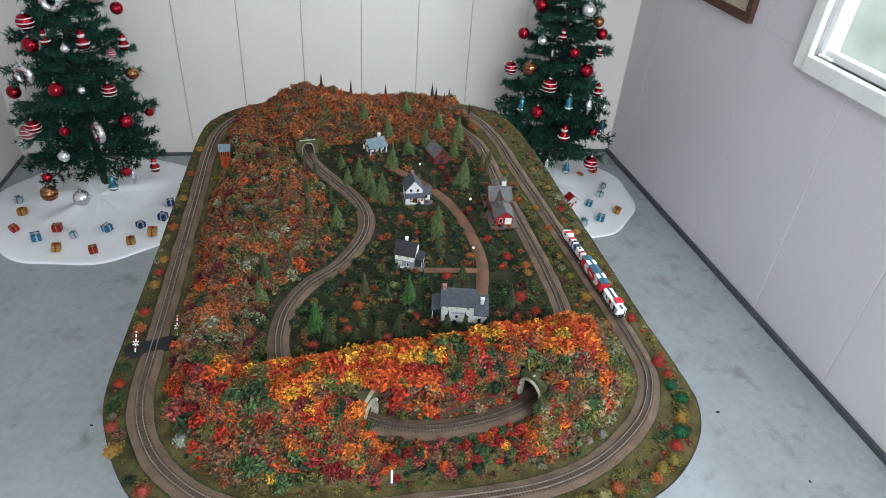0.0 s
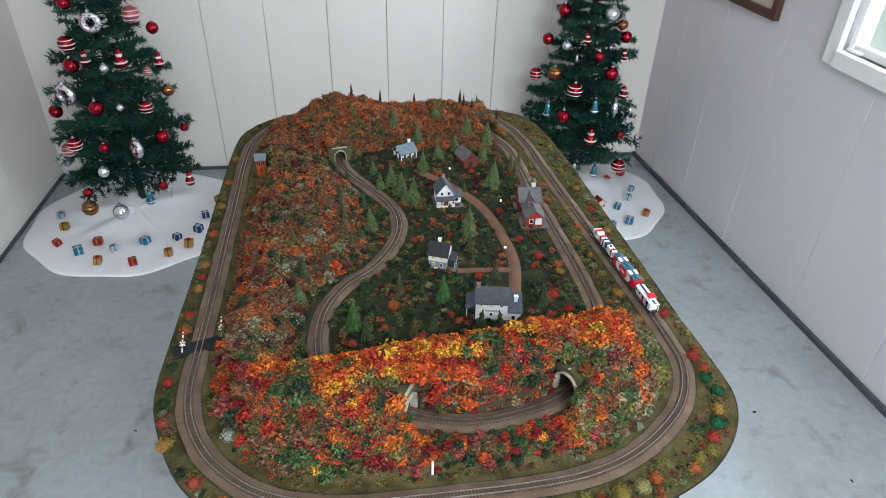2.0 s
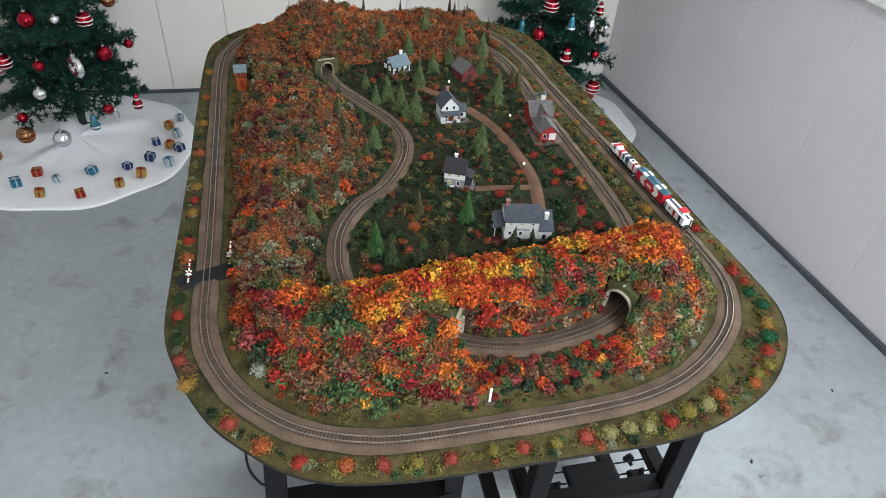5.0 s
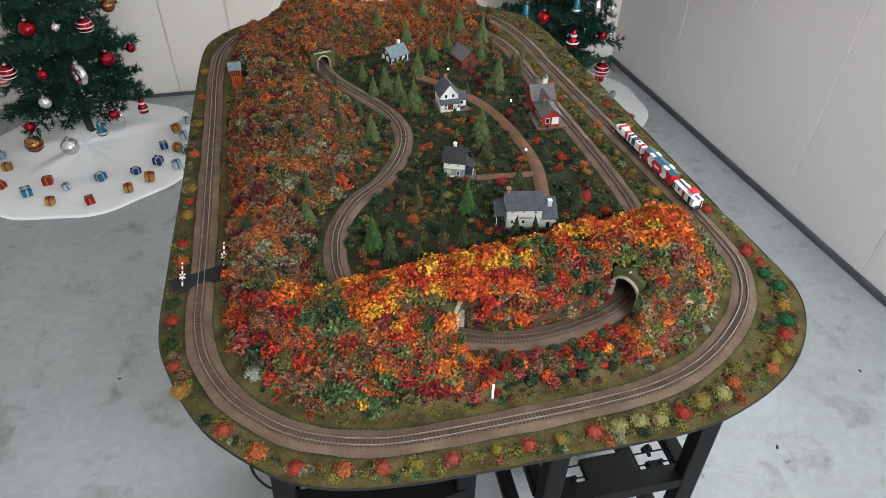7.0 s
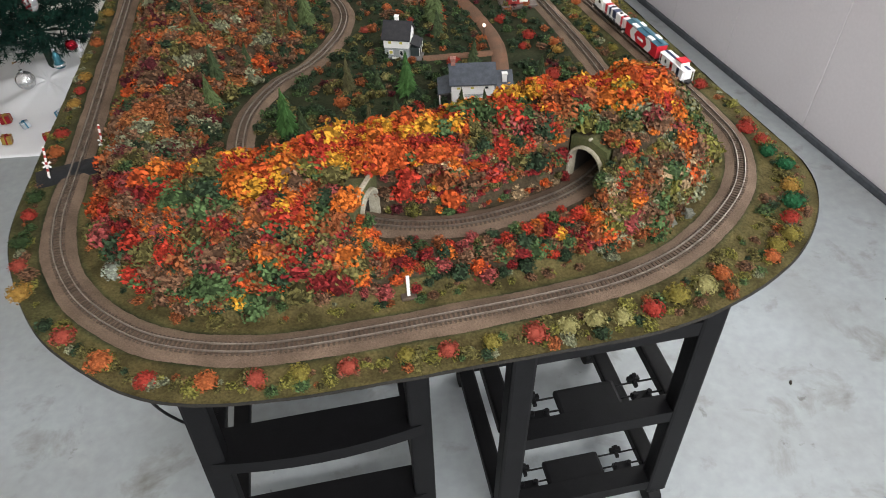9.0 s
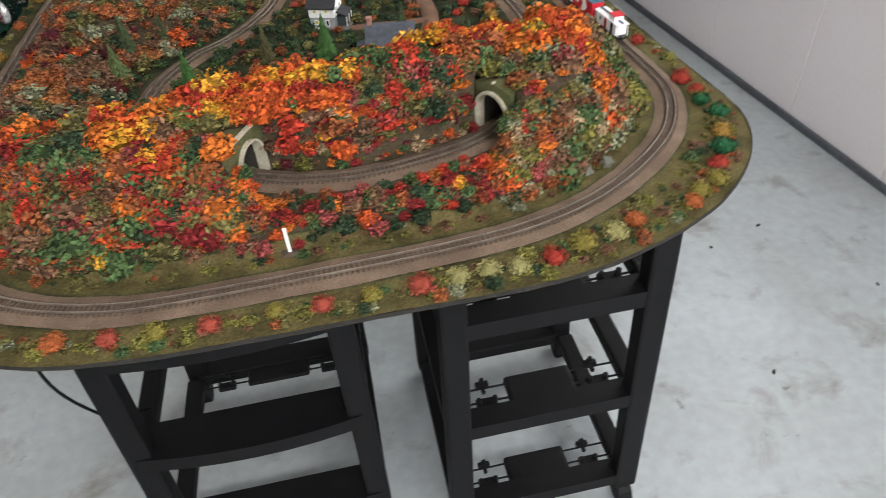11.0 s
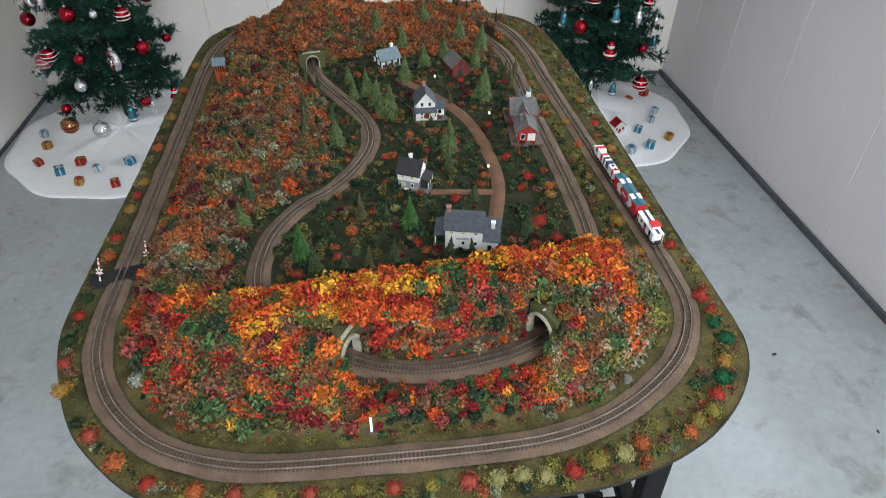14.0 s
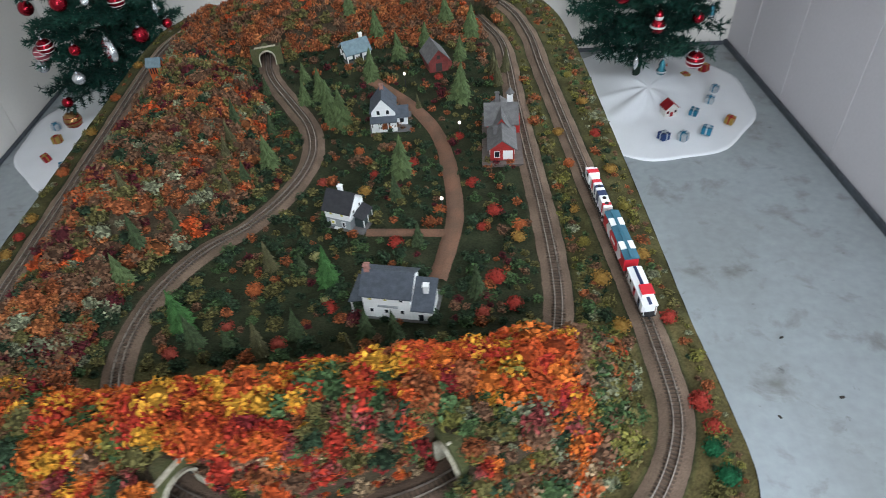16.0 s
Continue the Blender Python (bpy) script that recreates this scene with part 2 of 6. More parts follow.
M_rock = material("grey_rock", (0.30, 0.31, 0.27), 0.9, scale=60, vary=0.45, bump=0.8, second=(0.14, 0.15, 0.11))
M_glass = bpy.data.materials.new("window_glass")
M_glass.use_nodes = True
g = M_glass.node_tree.nodes["Principled BSDF"]
g.inputs["Transmission Weight"].default_value, g.inputs["Roughness"].default_value, g.inputs["IOR"].default_value = 1.0, 0.02, 1.45
g.inputs["Base Color"].default_value = (0.95, 0.98, 0.97, 1)

# ---- the room ----
X0, Y1, CEIL, YS = -1.645, 2.70, 2.45, -2.6
RW0, RW1 = Vector((1.385, 2.70)), Vector((1.78, -2.6))


def room():
    fl = part("floor", boxed(X0 - 0.1, 2.0, YS - 3.0, Y1 + 0.1, -0.12, 0.0), M_floor)
    tagged(fl, "pale blue-grey painted concrete floor, scuffed and stained", "floor", kind="structure")
    ce = part("ceiling", boxed(X0 - 0.1, 2.0, YS - 0.1, Y1 + 0.1, CEIL, CEIL + 0.1), M_ceil)
    tagged(ce, "plain white ceiling", "ceiling", kind="structure")

    # back wall: panels with narrow joints between them
    back = part("wall_north", boxed(X0 - 0.1, 1.6, Y1 + 0.008, Y1 + 0.1, 0, CEIL), M_groove)
    tagged(back, "cream painted wall of grooved wood panels", "wall", kind="structure")
    joints = [X0 - 0.1, -1.385, -1.11, -0.833, -0.551, -0.262, 0.016, 0.287, 0.545, 0.82, 1.10, 1.6]
    for a, b in zip(joints, joints[1:]):
        part("panel", boxed(a + 0.0014, b - 0.0014, Y1, Y1 + 0.012, 0, CEIL, 0.0015), M_wall, back)
    left = part("wall_west", boxed(X0 - 0.1, X0 - 0.008, YS, Y1, 0, CEIL), M_groove)
    tagged(left, "cream painted side wall of grooved wood panels", "wall", kind="structure")
    ys = [YS, -2.2, -1.8, -1.4, -1.0, -0.6, -0.2, 0.2, 0.6, 1.0, 1.4, 1.8, 2.2, Y1]
    for a, b in zip(ys, ys[1:]):
        part("panel", boxed(X0 - 0.012, X0, a + 0.002, b - 0.002, 0, CEIL, 0.0015), M_wall, left)

    # right wall, slightly out of square, with the window
    d = (RW1 - RW0)
    ang = math.degrees(math.atan2(d.y, d.x))
    mw = pose(RW0.x, RW0.y, 0, 0, 0, ang)       # local x runs along the wall towards the camera, local y points outwards
    length = d.length
    right = thing("wall_east", "pale mauve-grey painted wall of grooved wood panels", "wall", mw, kind="structure")
    wa, wb, za, zb = 1.20, 2.05, 0.967, 1.85          # window opening
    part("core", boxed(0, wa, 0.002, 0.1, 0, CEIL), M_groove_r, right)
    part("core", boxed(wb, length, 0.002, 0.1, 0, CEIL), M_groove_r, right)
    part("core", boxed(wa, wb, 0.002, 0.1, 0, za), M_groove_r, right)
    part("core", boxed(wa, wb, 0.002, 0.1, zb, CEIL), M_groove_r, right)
    js = [0.0, 0.21, 0.53, 0.92, 1.40, 1.80, 2.20, 2.6, 3.0, 3.4, 3.8, 4.2, 4.6, 5.0, length]
    for a, b in zip(js, js[1:]):
        a, b = a + 0.0024, b - 0.0024
        if b <= wa or a >= wb:
            spans = [(a, b, 0, CEIL)]
        else:
            spans = [(a, b, 0, za), (a, b, zb, CEIL)]
            if a < wa:
                spans.append((a, wa, za, zb))
            if b > wb:
                spans.append((wb, b, za, zb))
        for p, q, r, s in spans:
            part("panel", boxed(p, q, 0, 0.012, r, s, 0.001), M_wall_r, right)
    sk = part("baseboard", boxed(0, length, -0.016, -0.001, 0, 0.024, 0.005), M_skirting)
    sk.matrix_world = mw
    tagged(sk, "black rubber strip along the foot of the wall", "baseboard", kind="structure")
    s2 = part("trim", boxed(X0 + 0.03, 1.37, Y1 - 0.012, Y1 - 0.001, 0, 0.016, 0.003), M_skirting)
    tagged(s2, "dark strip at the foot of the back wall", "trim", kind="structure")
    s3 = part("trim", boxed(X0 + 0.001, X0 + 0.012, YS, Y1 - 0.015, 0, 0.014, 0.003), M_skirting)
    tagged(s3, "dark strip at the foot of the side wall", "trim", kind="structure")

    # window
    win = thing("window_1", "white painted wooden window with trees outside", "window", mw, kind="structure")
    fw = 0.055
    for nm, dims in (("frame_left", (wa - fw, wa, -0.018, 0.02, za - fw, zb + fw)), ("frame_right", (wb, wb + fw, -0.018, 0.02, za - fw, zb + fw)),
                     ("frame_top", (wa, wb, -0.018, 0.02, zb, zb + fw)), ("window_sill", (wa, wb, -0.026, 0.02, za - fw, za))):
        part("window_frame" if "frame" in nm else nm, boxed(*dims, 0.004), M_white, win)
    for dims in ((wa, wa + 0.024, 0.02, 0.05, za, zb), (wb - 0.024, wb, 0.02, 0.05, za, zb), (wa + 0.024, wb - 0.024, 0.02, 0.05, za, za + 0.026), (wa + 0.024, wb - 0.024, 0.02, 0.05, zb - 0.026, zb), (wa + 0.41, wa + 0.44, 0.021, 0.049, za + 0.026, zb - 0.026)):
        part("sash", boxed(*dims, 0.004), M_white, win)
    pane = part("pane", boxed(wa + 0.024, wb - 0.024, 0.034, 0.038, za + 0.026, zb - 0.026), M_glass, win)
    pane.visible_shadow = False
    bm = bmesh.new()
    box(bm, wa + 0.015, wa + 0.075, 0.004, 0.019, za + 0.001, za + 0.010, 0.002)
    rod(bm, (wa + 0.03, 0.008, za + 0.008), (wa + 0.03, 0.008, za + 0.024), 0.005, 0.004, 10)
    part("latch", bm, M_white, win)
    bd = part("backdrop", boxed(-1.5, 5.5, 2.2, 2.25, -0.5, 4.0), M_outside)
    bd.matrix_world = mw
    tagged(bd, "self-glowing backdrop of blurred garden greenery outside the window", "backdrop", kind="structure")
    # framed picture
    pic = thing("picture_frame", "dark wooden picture frame with a pale print on the wall", "picture", mw @ pose(0.555, 0, 0.965))
    for dims in ((-0.30, 0.30, -0.026, -0.001, 0, 0.032), (-0.30, 0.30, -0.026, -0.001, 0.508, 0.54), (-0.30, -0.268, -0.026, -0.001, 0.032, 0.508), (0.268, 0.30, -0.026, -0.001, 0.032, 0.508)):
        part("frame_rail", boxed(*dims, 0.004), M_frame, pic)
    part("print", boxed(-0.268, 0.268, -0.012, -0.004, 0.032, 0.508), M_print, pic, "faded cream print")

    # wall behind the camera with the open garage door
    south = thing("wall_south", "cream wall around the open garage door", "wall", kind="structure")
    part("side_panel", boxed(X0 - 0.1, -0.52, YS - 0.1, YS, 0, CEIL), M_wall, south)
    part("side_panel", boxed(1.42, 2.0, YS - 0.1, YS, 0, CEIL), M_wall, south)
    part("lintel", boxed(-0.52, 1.42, YS - 0.1, YS, 2.2, CEIL), M_wall, south)
    gr = part("ground", boxed(-60, 60, -80, 60, -0.4, -0.13), M_drive)
    tagged(gr, "grey driveway outside", "ground", kind="structure")


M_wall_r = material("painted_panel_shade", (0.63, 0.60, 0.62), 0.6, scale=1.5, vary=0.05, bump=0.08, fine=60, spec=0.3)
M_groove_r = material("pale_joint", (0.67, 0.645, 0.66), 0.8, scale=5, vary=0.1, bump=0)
M_frame = material("dark_wood", (0.12, 0.05, 0.03), 0.5, scale=20, vary=0.4, bump=0.3, stretch=(1, 8, 8))
M_print = material("cream_print", (0.55, 0.47, 0.36), 0.7, scale=9, vary=0.2, bump=0)
M_drive = material("driveway", (0.30, 0.30, 0.28), 0.9, scale=2, vary=0.2, bump=0.2)
# emission stands in for the daylit garden; bright and dark are in the colours
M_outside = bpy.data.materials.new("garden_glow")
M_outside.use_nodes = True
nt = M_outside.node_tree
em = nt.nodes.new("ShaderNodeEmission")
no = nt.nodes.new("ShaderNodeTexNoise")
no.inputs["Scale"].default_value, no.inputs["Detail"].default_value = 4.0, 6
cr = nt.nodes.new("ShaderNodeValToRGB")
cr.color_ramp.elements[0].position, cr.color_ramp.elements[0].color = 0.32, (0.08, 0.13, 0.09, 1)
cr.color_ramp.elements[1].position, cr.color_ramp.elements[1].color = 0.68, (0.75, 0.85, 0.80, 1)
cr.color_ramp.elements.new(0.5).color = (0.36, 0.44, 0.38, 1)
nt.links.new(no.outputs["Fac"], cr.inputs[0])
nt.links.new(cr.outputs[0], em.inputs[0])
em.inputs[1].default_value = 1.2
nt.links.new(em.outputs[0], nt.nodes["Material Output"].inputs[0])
room()

# ---- the model railway: plan ----
ZT = 0.806
OUTER = [(-.151, .060), (0, .062), (.1, .066), (.178, .075), (.252, .099), (.323, .143), (.382, .201), (.417, .277), (.419, .367), (.41, .48),
         (.393, .655), (.373, .867), (.355, 1.065), (.344, 1.20), (.312, 1.33), (.25, 1.415), (.1, 1.445), (-.1, 1.447), (-.28, 1.438), (-.37, 1.385),
         (-.425, 1.28), (-.44, 1.15), (-.436, .9), (-.433, .7), (-.43, .526), (-.429, .382), (-.428, .308), (-.415, .24), (-.383, .175), (-.339, .126),
         (-.291, .092), (-.222, .068)]
EDGE = [(-.083, .001), (.029, .001), (.187, .003), (.286, .025), (.378, .070), (.446, .137), (.478, .209), (.477, .30), (.468, .424), (.459, .64),
        (.446, .909), (.434, 1.134), (.408, 1.32), (.345, 1.425), (.2, 1.482), (0, 1.492), (-.25, 1.484), (-.37, 1.44), (-.448, 1.36), (-.478, 1.25),
        (-.482, .95), (-.481, .7), (-.484, .43), (-.482, .3), (-.46, .222), (-.426, .150), (-.389, .101), (-.321, .042), (-.255, .014), (-.17, .003)]
INNER = [(.24, 1.30), (.283, 1.18), (.293, 1.08), (.297, .95), (.303, .82), (.309, .72), (.315, .605), (.317, .5), (.312, .43), (.295, .36), (.27, .31)]
SLINE = [(-.215, 1.24), (-.195, 1.16), (-.18, 1.097), (-.155, 1.04), (-.112, .967), (-.065, .88), (-.048, .794), (-.066, .71), (-.112, .627), (-.17, .569), (-.208, .5), (-.221, .43), (-.218, .37), (-.20, .31)]
FRONT = [(-.15, .245), (-.105, .212), (-.069, .192), (-.024, .176), (.03, .169), (.09, .176), (.145, .191), (.187, .213), (.225, .245)]
ROAD = [(.015, 1.06), (.041, 1.029), (.113, .938), (.16, .841), (.181, .729), (.187, .63), (.176, .56), (.162, .50)]
LANE = [(.06, .600), (.11, .597), (.176, .592)]
ZF = ZT + 0.026
outer = smooth_line(OUTER, True, 0.005)
edge = smooth_line(EDGE, True, 0.008)
inner = smooth_line(INNER, False, 0.005)
sline = smooth_line(SLINE, False, 0.005)
front = smooth_line(FRONT, False, 0.005)
road = smooth_line(ROAD, False, 0.008)
lane = smooth_line(LANE, False, 0.008)


def line_distance(P, line):
    best = np.full(len(P), 9.0)
    for k in range(0, len(P), 4000):
        q = P[k:k + 4000]
        best[k:k + 4000] = np.sqrt(((q[:, None, :] - line[None, ::2, :]) ** 2).sum(2)).min(1)
    return best


def inside(P, ring):
    x, y = P[:, 0], P[:, 1]
    c = np.zeros(len(P), bool)
    r = ring[::2]
    for (xa, ya), (xb, yb) in zip(r, np.roll(r, -1, 0)):
        hit = ((ya > y) != (yb > y)) & (x < (xb - xa) * (y - ya) / (yb - ya + 1e-12) + xa)
        c ^= hit
    return c


PORTALS = [((0.184, 0.212), (0.86, 0.51), ZF, 1.28), ((-0.075, 0.194), (-0.88, 0.47), ZF, 1.2), ((-0.187, 1.128), (-0.25, 0.97), ZT, 0.88)]


def hill_height(P):
    """Height of the scenery above the board at many (x, y)."""
    x, y = P[:, 0], P[:, 1]
    d = line_distance(P, outer) * np.where(inside(P, outer), 1, -1)
    s_x = np.interp(y, [p[1] for p in SLINE[::-1]], [p[0] for p in SLINE[::-1]])
    hf = np.interp(x, [-.4, -.25, -.1, .05, .2, .3, .38], [.068, .078, .090, .086, .093, .096, .08])
    yc = np.interp(x, [-.3, -.1, .05, .2, .3], [.262, .262, .290, .305, .335])
    fr = hf * (1 - smoothstep(-.01, .06, y - yc))
    xe = np.minimum(s_x - .03, -.12)
    hl = np.interp(y, [.2, .4, .7, 1.0, 1.2], [.078, .075, .068, .06, .055])
    le = hl * (1 - smoothstep(xe - .13, xe, x))
    hb = np.interp(x, [-.4, -.3, -.25, -.19, -.1, -.04, .07, .15, .25, .31, .37], [.02, .045, .08, .092, .074, .052, .052, .062, .060, .04, .01])
    ba = hb * smoothstep(1.15, 1.345, y + .05 * smoothstep(-.05, -.2, x))
    w = np.interp(y, [.1, .3, .45, 1.2, 1.3], [.125, .105, .075, .065, .03])
    h = np.maximum(np.maximum(fr, le), ba) * (1 - (1 - np.clip((d - .038) / w, 0, 1)) ** 1.7)
    n = np.array([noise.fractal(Vector((a * 9, b * 9, 3.1)), 1.0, 2.0, 3) for a, b in P])
    n2 = np.array([noise.noise(Vector((a * 24, b * 24, 7.7))) for a, b in P])
    h = h * (1 + .16 * n + .15 * n2) + .0025 * n * smoothstep(.02, .06, np.abs(d))
    # rail ledges and road are cut level
    dl = line_distance(P, front[19:-11])
    near = (y < np.interp(x, front[:, 0], front[:, 1])) & (dl < .06) & (x > -.07) & (x < .18)
    h = np.where(near, np.minimum(h, ZFH - .12 * np.maximum(dl - .02, 0)), h)
    h = ZFH + (h - ZFH) * smoothstep(.019, .034, dl)
    for ln in (sline[24:-6], inner[:-10], road, lane):
        k = smoothstep(.016, .036, line_distance(P, ln))
        h = h * k
    clear = np.minimum(np.hypot(x + .386, y - 1.07), np.minimum(np.hypot(x + .386, y - 1.04), np.hypot(x + .386, y - 1.0)))
    h = h * smoothstep(.022, .052, clear)
    for c, dr, zb, sc in PORTALS:
        dr = np.array(dr) / np.hypot(*dr)
        rel = P - np.array(c)
        along, across = rel @ dr, rel @ np.array([-dr[1], dr[0]])
        roof = (along > 0) & (along < 0.075) & (np.abs(across) < 0.032 * sc)
        h = np.where(roof, np.maximum(h, (zb - ZT) + 0.0445 * sc + 0.06 * along), h)
    return h


ZFH = ZF - ZT


def terrain(layout):
    ny, nx = 330, 210
    t = (1 - np.cos(np.linspace(0, math.pi, ny))) / 2
    yl, yh = edge[:, 1].min(), edge[:, 1].max()
    ys = yl + 0.0006 + (yh - yl - 0.0012) * (0.55 * t + 0.45 * np.linspace(0, 1, ny))
    rows = []
    ring = np.vstack([edge, edge[:1]])
    for y in ys:
        xs = []
        for (xa, ya), (xb, yb) in zip(ring, ring[1:]):
            if (ya > y) != (yb > y):
                xs.append(xa + (y - ya) / (yb - ya) * (xb - xa))
        rows.append(np.stack([np.linspace(min(xs), max(xs), nx), np.full(nx, y)], 1))
    P = np.vstack(rows)
    h = hill_height(P)
    # inside the tunnels the upper sheet carries on as the roof
    skip = np.zeros(len(P), bool)
    side = np.zeros((len(P), len(PORTALS)))
    inrect = np.zeros((len(P), len(PORTALS)), bool)
    for k, (c, dr, zb, sc) in enumerate(PORTALS):
        dr = np.array(dr) / np.hypot(*dr)
        rel = P - np.array(c)
        along, across = rel @ dr, rel @ np.array([-dr[1], dr[0]])
        before = (along <= 0) & (along > -0.035) & (np.abs(across) < 0.021 * sc)
        h = np.where(before, np.minimum(h, zb - ZT), h)
        side[:, k] = along
        inrect[:, k] = (np.abs(along) < 0.012) & (np.abs(across) < 0.0195 * sc)
    verts = [(a, b, ZT + c) for (a, b), c in zip(P, h)]
    faces = []
    for j in range(ny - 1):
        for i in range(nx - 1):
            q = (j * nx + i, j * nx + i + 1, (j + 1) * nx + i + 1, (j + 1) * nx + i)
            cut = False
            for k in range(len(PORTALS)):
                sd = [side[v, k] > 0 for v in q]
                if any(sd) and not all(sd) and any(inrect[v, k] for v in q):
                    cut = True
            if not cut:
                faces.append(q)
    dd = line_distance(P, outer) * np.where(inside(P, outer), 1, -1)
    valley = smoothstep(.05, .09, dd) * (P[:, 0] < .335) * smoothstep(.34, .40, P[:, 1]) * (1 - smoothstep(1.22, 1.3, P[:, 1]))
    tone = np.where(h > .012, .9, .16 + .42 * valley)
    tone = np.where((dd < 0) & (h < .012), np.where(P[:, 0] < -.40, .34, .18), tone)
    tone = np.where((P[:, 0] > .30) & (P[:, 1] > .42) & (h < .012), .30, tone)
    soil = 1 - smoothstep(.013, .025, np.minimum(np.abs(dd), np.minimum(line_distance(P, inner), line_distance(P, sline))))
    tone = tone + (.85 - tone) * soil
    ob = raw_part("scenery_ground", verts, faces, M_ground, layout, "olive and dark green scenic turf", True, tone)
    return ob


def ground_z(x, y):
    return ZT + float(hill_height(np.array([(x, y)]))[0])


def ribbon(name, line, closed, width, z, mat, layout, label="", thick=0.004, flare=1.0):
    """A low bank along a line, wider at its foot."""
    t = tangents(line, closed)
    nrm = np.stack([-t[:, 1], t[:, 0]], 1)
    prof = [(-width / 2 * flare, -thick), (-width / 2 * 0.72, 0), (width / 2 * 0.72, 0), (width / 2 * flare, -thick)]
    verts, faces = [], []
    for i, (p, n) in enumerate(zip(line, nrm)):
        wob = 1 + 0.10 * noise.noise(Vector((p[0] * 22, p[1] * 22, 0))) + 0.05 * noise.noise(Vector((p[0] * 150, p[1] * 150, 2)))
        for o, dz in prof:
            q = p + n * o * wob
            verts.append((q[0], q[1], z + dz))
    k = len(prof)
    m = len(line)
    for i in range(m if closed else m - 1):
        j = (i + 1) % m
        for c in range(k - 1):
            faces.append((i * k + c, j * k + c, j * k + c + 1, i * k + c + 1))
    return raw_part(name, verts, faces, mat, layout, label, True)


def track(line, closed, z, layout):
    ribbon("roadbed", line, closed, 0.036, z + 0.0028, M_ballast, layout, "brown ballast bed", 0.0045, 1.25)
    t = tangents(line, closed)
    nrm = np.stack([-t[:, 1], t[:, 0]], 1)
    # ties
    verts, faces = [], []
    for p, u, n in zip(line, t, nrm):
        b = len(verts)
        for zz in (z + 0.0024, z + 0.0040):
            for a, c in ((-1, -1), (1, -1), (1, 1), (-1, 1)):
                q = p + u * a * 0.0011 + n * c * 0.0082
                verts.append((q[0], q[1], zz))
        faces += [(b + 4, b + 5, b + 6, b + 7), (b, b + 1, b + 5, b + 4), (b + 1, b + 2, b + 6, b + 5), (b + 2, b + 3, b + 7, b + 6), (b + 3, b, b + 4, b + 7)]
    tagged(raw_part("sleeper_strip", verts, faces, M_tie, layout, "dark sleepers"), kind="stuff")
    for s in (-1, 1):
        verts, faces = [], []
        for p, n in zip(line, nrm):
            for o, dz in ((-.0006, .0038), (-.0006, .0060), (.0006, .0060), (.0006, .0038)):
                q = p + n * (s * 0.0045 + o)
                verts.append((q[0], q[1], z + dz))
        m = len(line)
        for i in range(m if closed else m - 1):
            j = (i + 1) % m
            for c in range(3):
                faces.append((i * 4 + c, j * 4 + c, j * 4 + c + 1, i * 4 + c + 1))
        raw_part("rail", verts, faces, M_rail, layout, "shiny steel rail")


def portal(layout, c, dr, zb, sc, wing, cw=1.0):
    """A stone tunnel mouth: a wall with an arched opening and a dark bore behind it."""
    dr = Vector((*dr, 0)).normalized()
    m = Matrix.Translation((c[0], c[1], zb)) @ Matrix(((dr.y, dr.x, 0, 0), (-dr.x, dr.y, 0, 0), (0, 0, 1, 0), (0, 0, 0, 1))) @ Matrix.Diagonal((sc, 1, sc, 1))
    # local y runs into the hill
    r, hs = 0.0165, 0.020
    arch = [(-r, -0.004), (-r, hs)] + [(-r * math.cos(a), hs + r * math.sin(a)) for a in np.linspace(0.25, math.pi - 0.25, 9)] + [(r, hs), (r, -0.004)]
    R, H = 0.0187, 0.020
    ring = [(-R, -0.004), (-R, hs)] + [(-R * math.cos(a), hs + R * math.sin(a)) for a in np.linspace(0.25, math.pi - 0.25, 9)] + [(R, hs), (R, -0.004)]

    def strip(a, b, y0, y1):
        bm = bmesh.new()
        n = len(a)
        v = [[bm.verts.new((p[0], y, p[1])) for p in ln] for ln in (a, b) for y in (y0, y1)]
        for i in range(n - 1):
            bm.faces.new((v[0][i], v[0][i + 1], v[2][i + 1], v[2][i]))
            bm.faces.new((v[1][i], v[1][i + 1], v[3][i + 1], v[3][i]))
            bm.faces.new((v[0][i], v[0][i + 1], v[1][i + 1], v[1][i]))
            bm.faces.new((v[2][i], v[2][i + 1], v[3][i + 1], v[3][i]))
        bmesh.ops.recalc_face_normals(bm, faces=bm.faces)
        bmesh.ops.transform(bm, matrix=m, verts=bm.verts)
        return bm
    top = [(-wing, -0.004), (-wing, 0.034)] + [(x, 0.046 - 0.004 * abs(x) / wing) for x in np.linspace(-wing, wing, 9)] + [(wing, 0.034), (wing, -0.004)]
    part("portal_arch", strip(arch, ring, -0.008, 0.004), M_portal, layout, "pale stone tunnel arch")
    part("portal_wall", strip(ring, top, -0.004, 0.018), M_mossy, layout, "mossy stone tunnel face")
    bm = bmesh.new()
    cw = max(cw, 0.05)
    box(bm, -wing * cw, wing * cw, -0.005, 0.0, 0.0452, 0.0472, 0.0005)
    bmesh.ops.transform(bm, matrix=m, verts=bm.verts)
    part("portal_coping", bm, M_portal, layout, "pale coping stone")
    bm = bmesh.new()
    n = len(arch)
    va = [bm.verts.new((p[0] * 1.1, 0.003, p[1] * 1.05)) for p in arch]
    vb = [bm.verts.new((p[0] * 1.1, 0.075, p[1] * 1.05)) for p in arch]
    for i in range(n - 1):
        bm.faces.new((va[i], va[i + 1], vb[i + 1], vb[i]))
    bm.faces.new(vb)
    bmesh.ops.transform(bm, matrix=m, verts=bm.verts)
    part("tunnel_bore", bm, M_tunnel, layout, "dark tunnel lining")


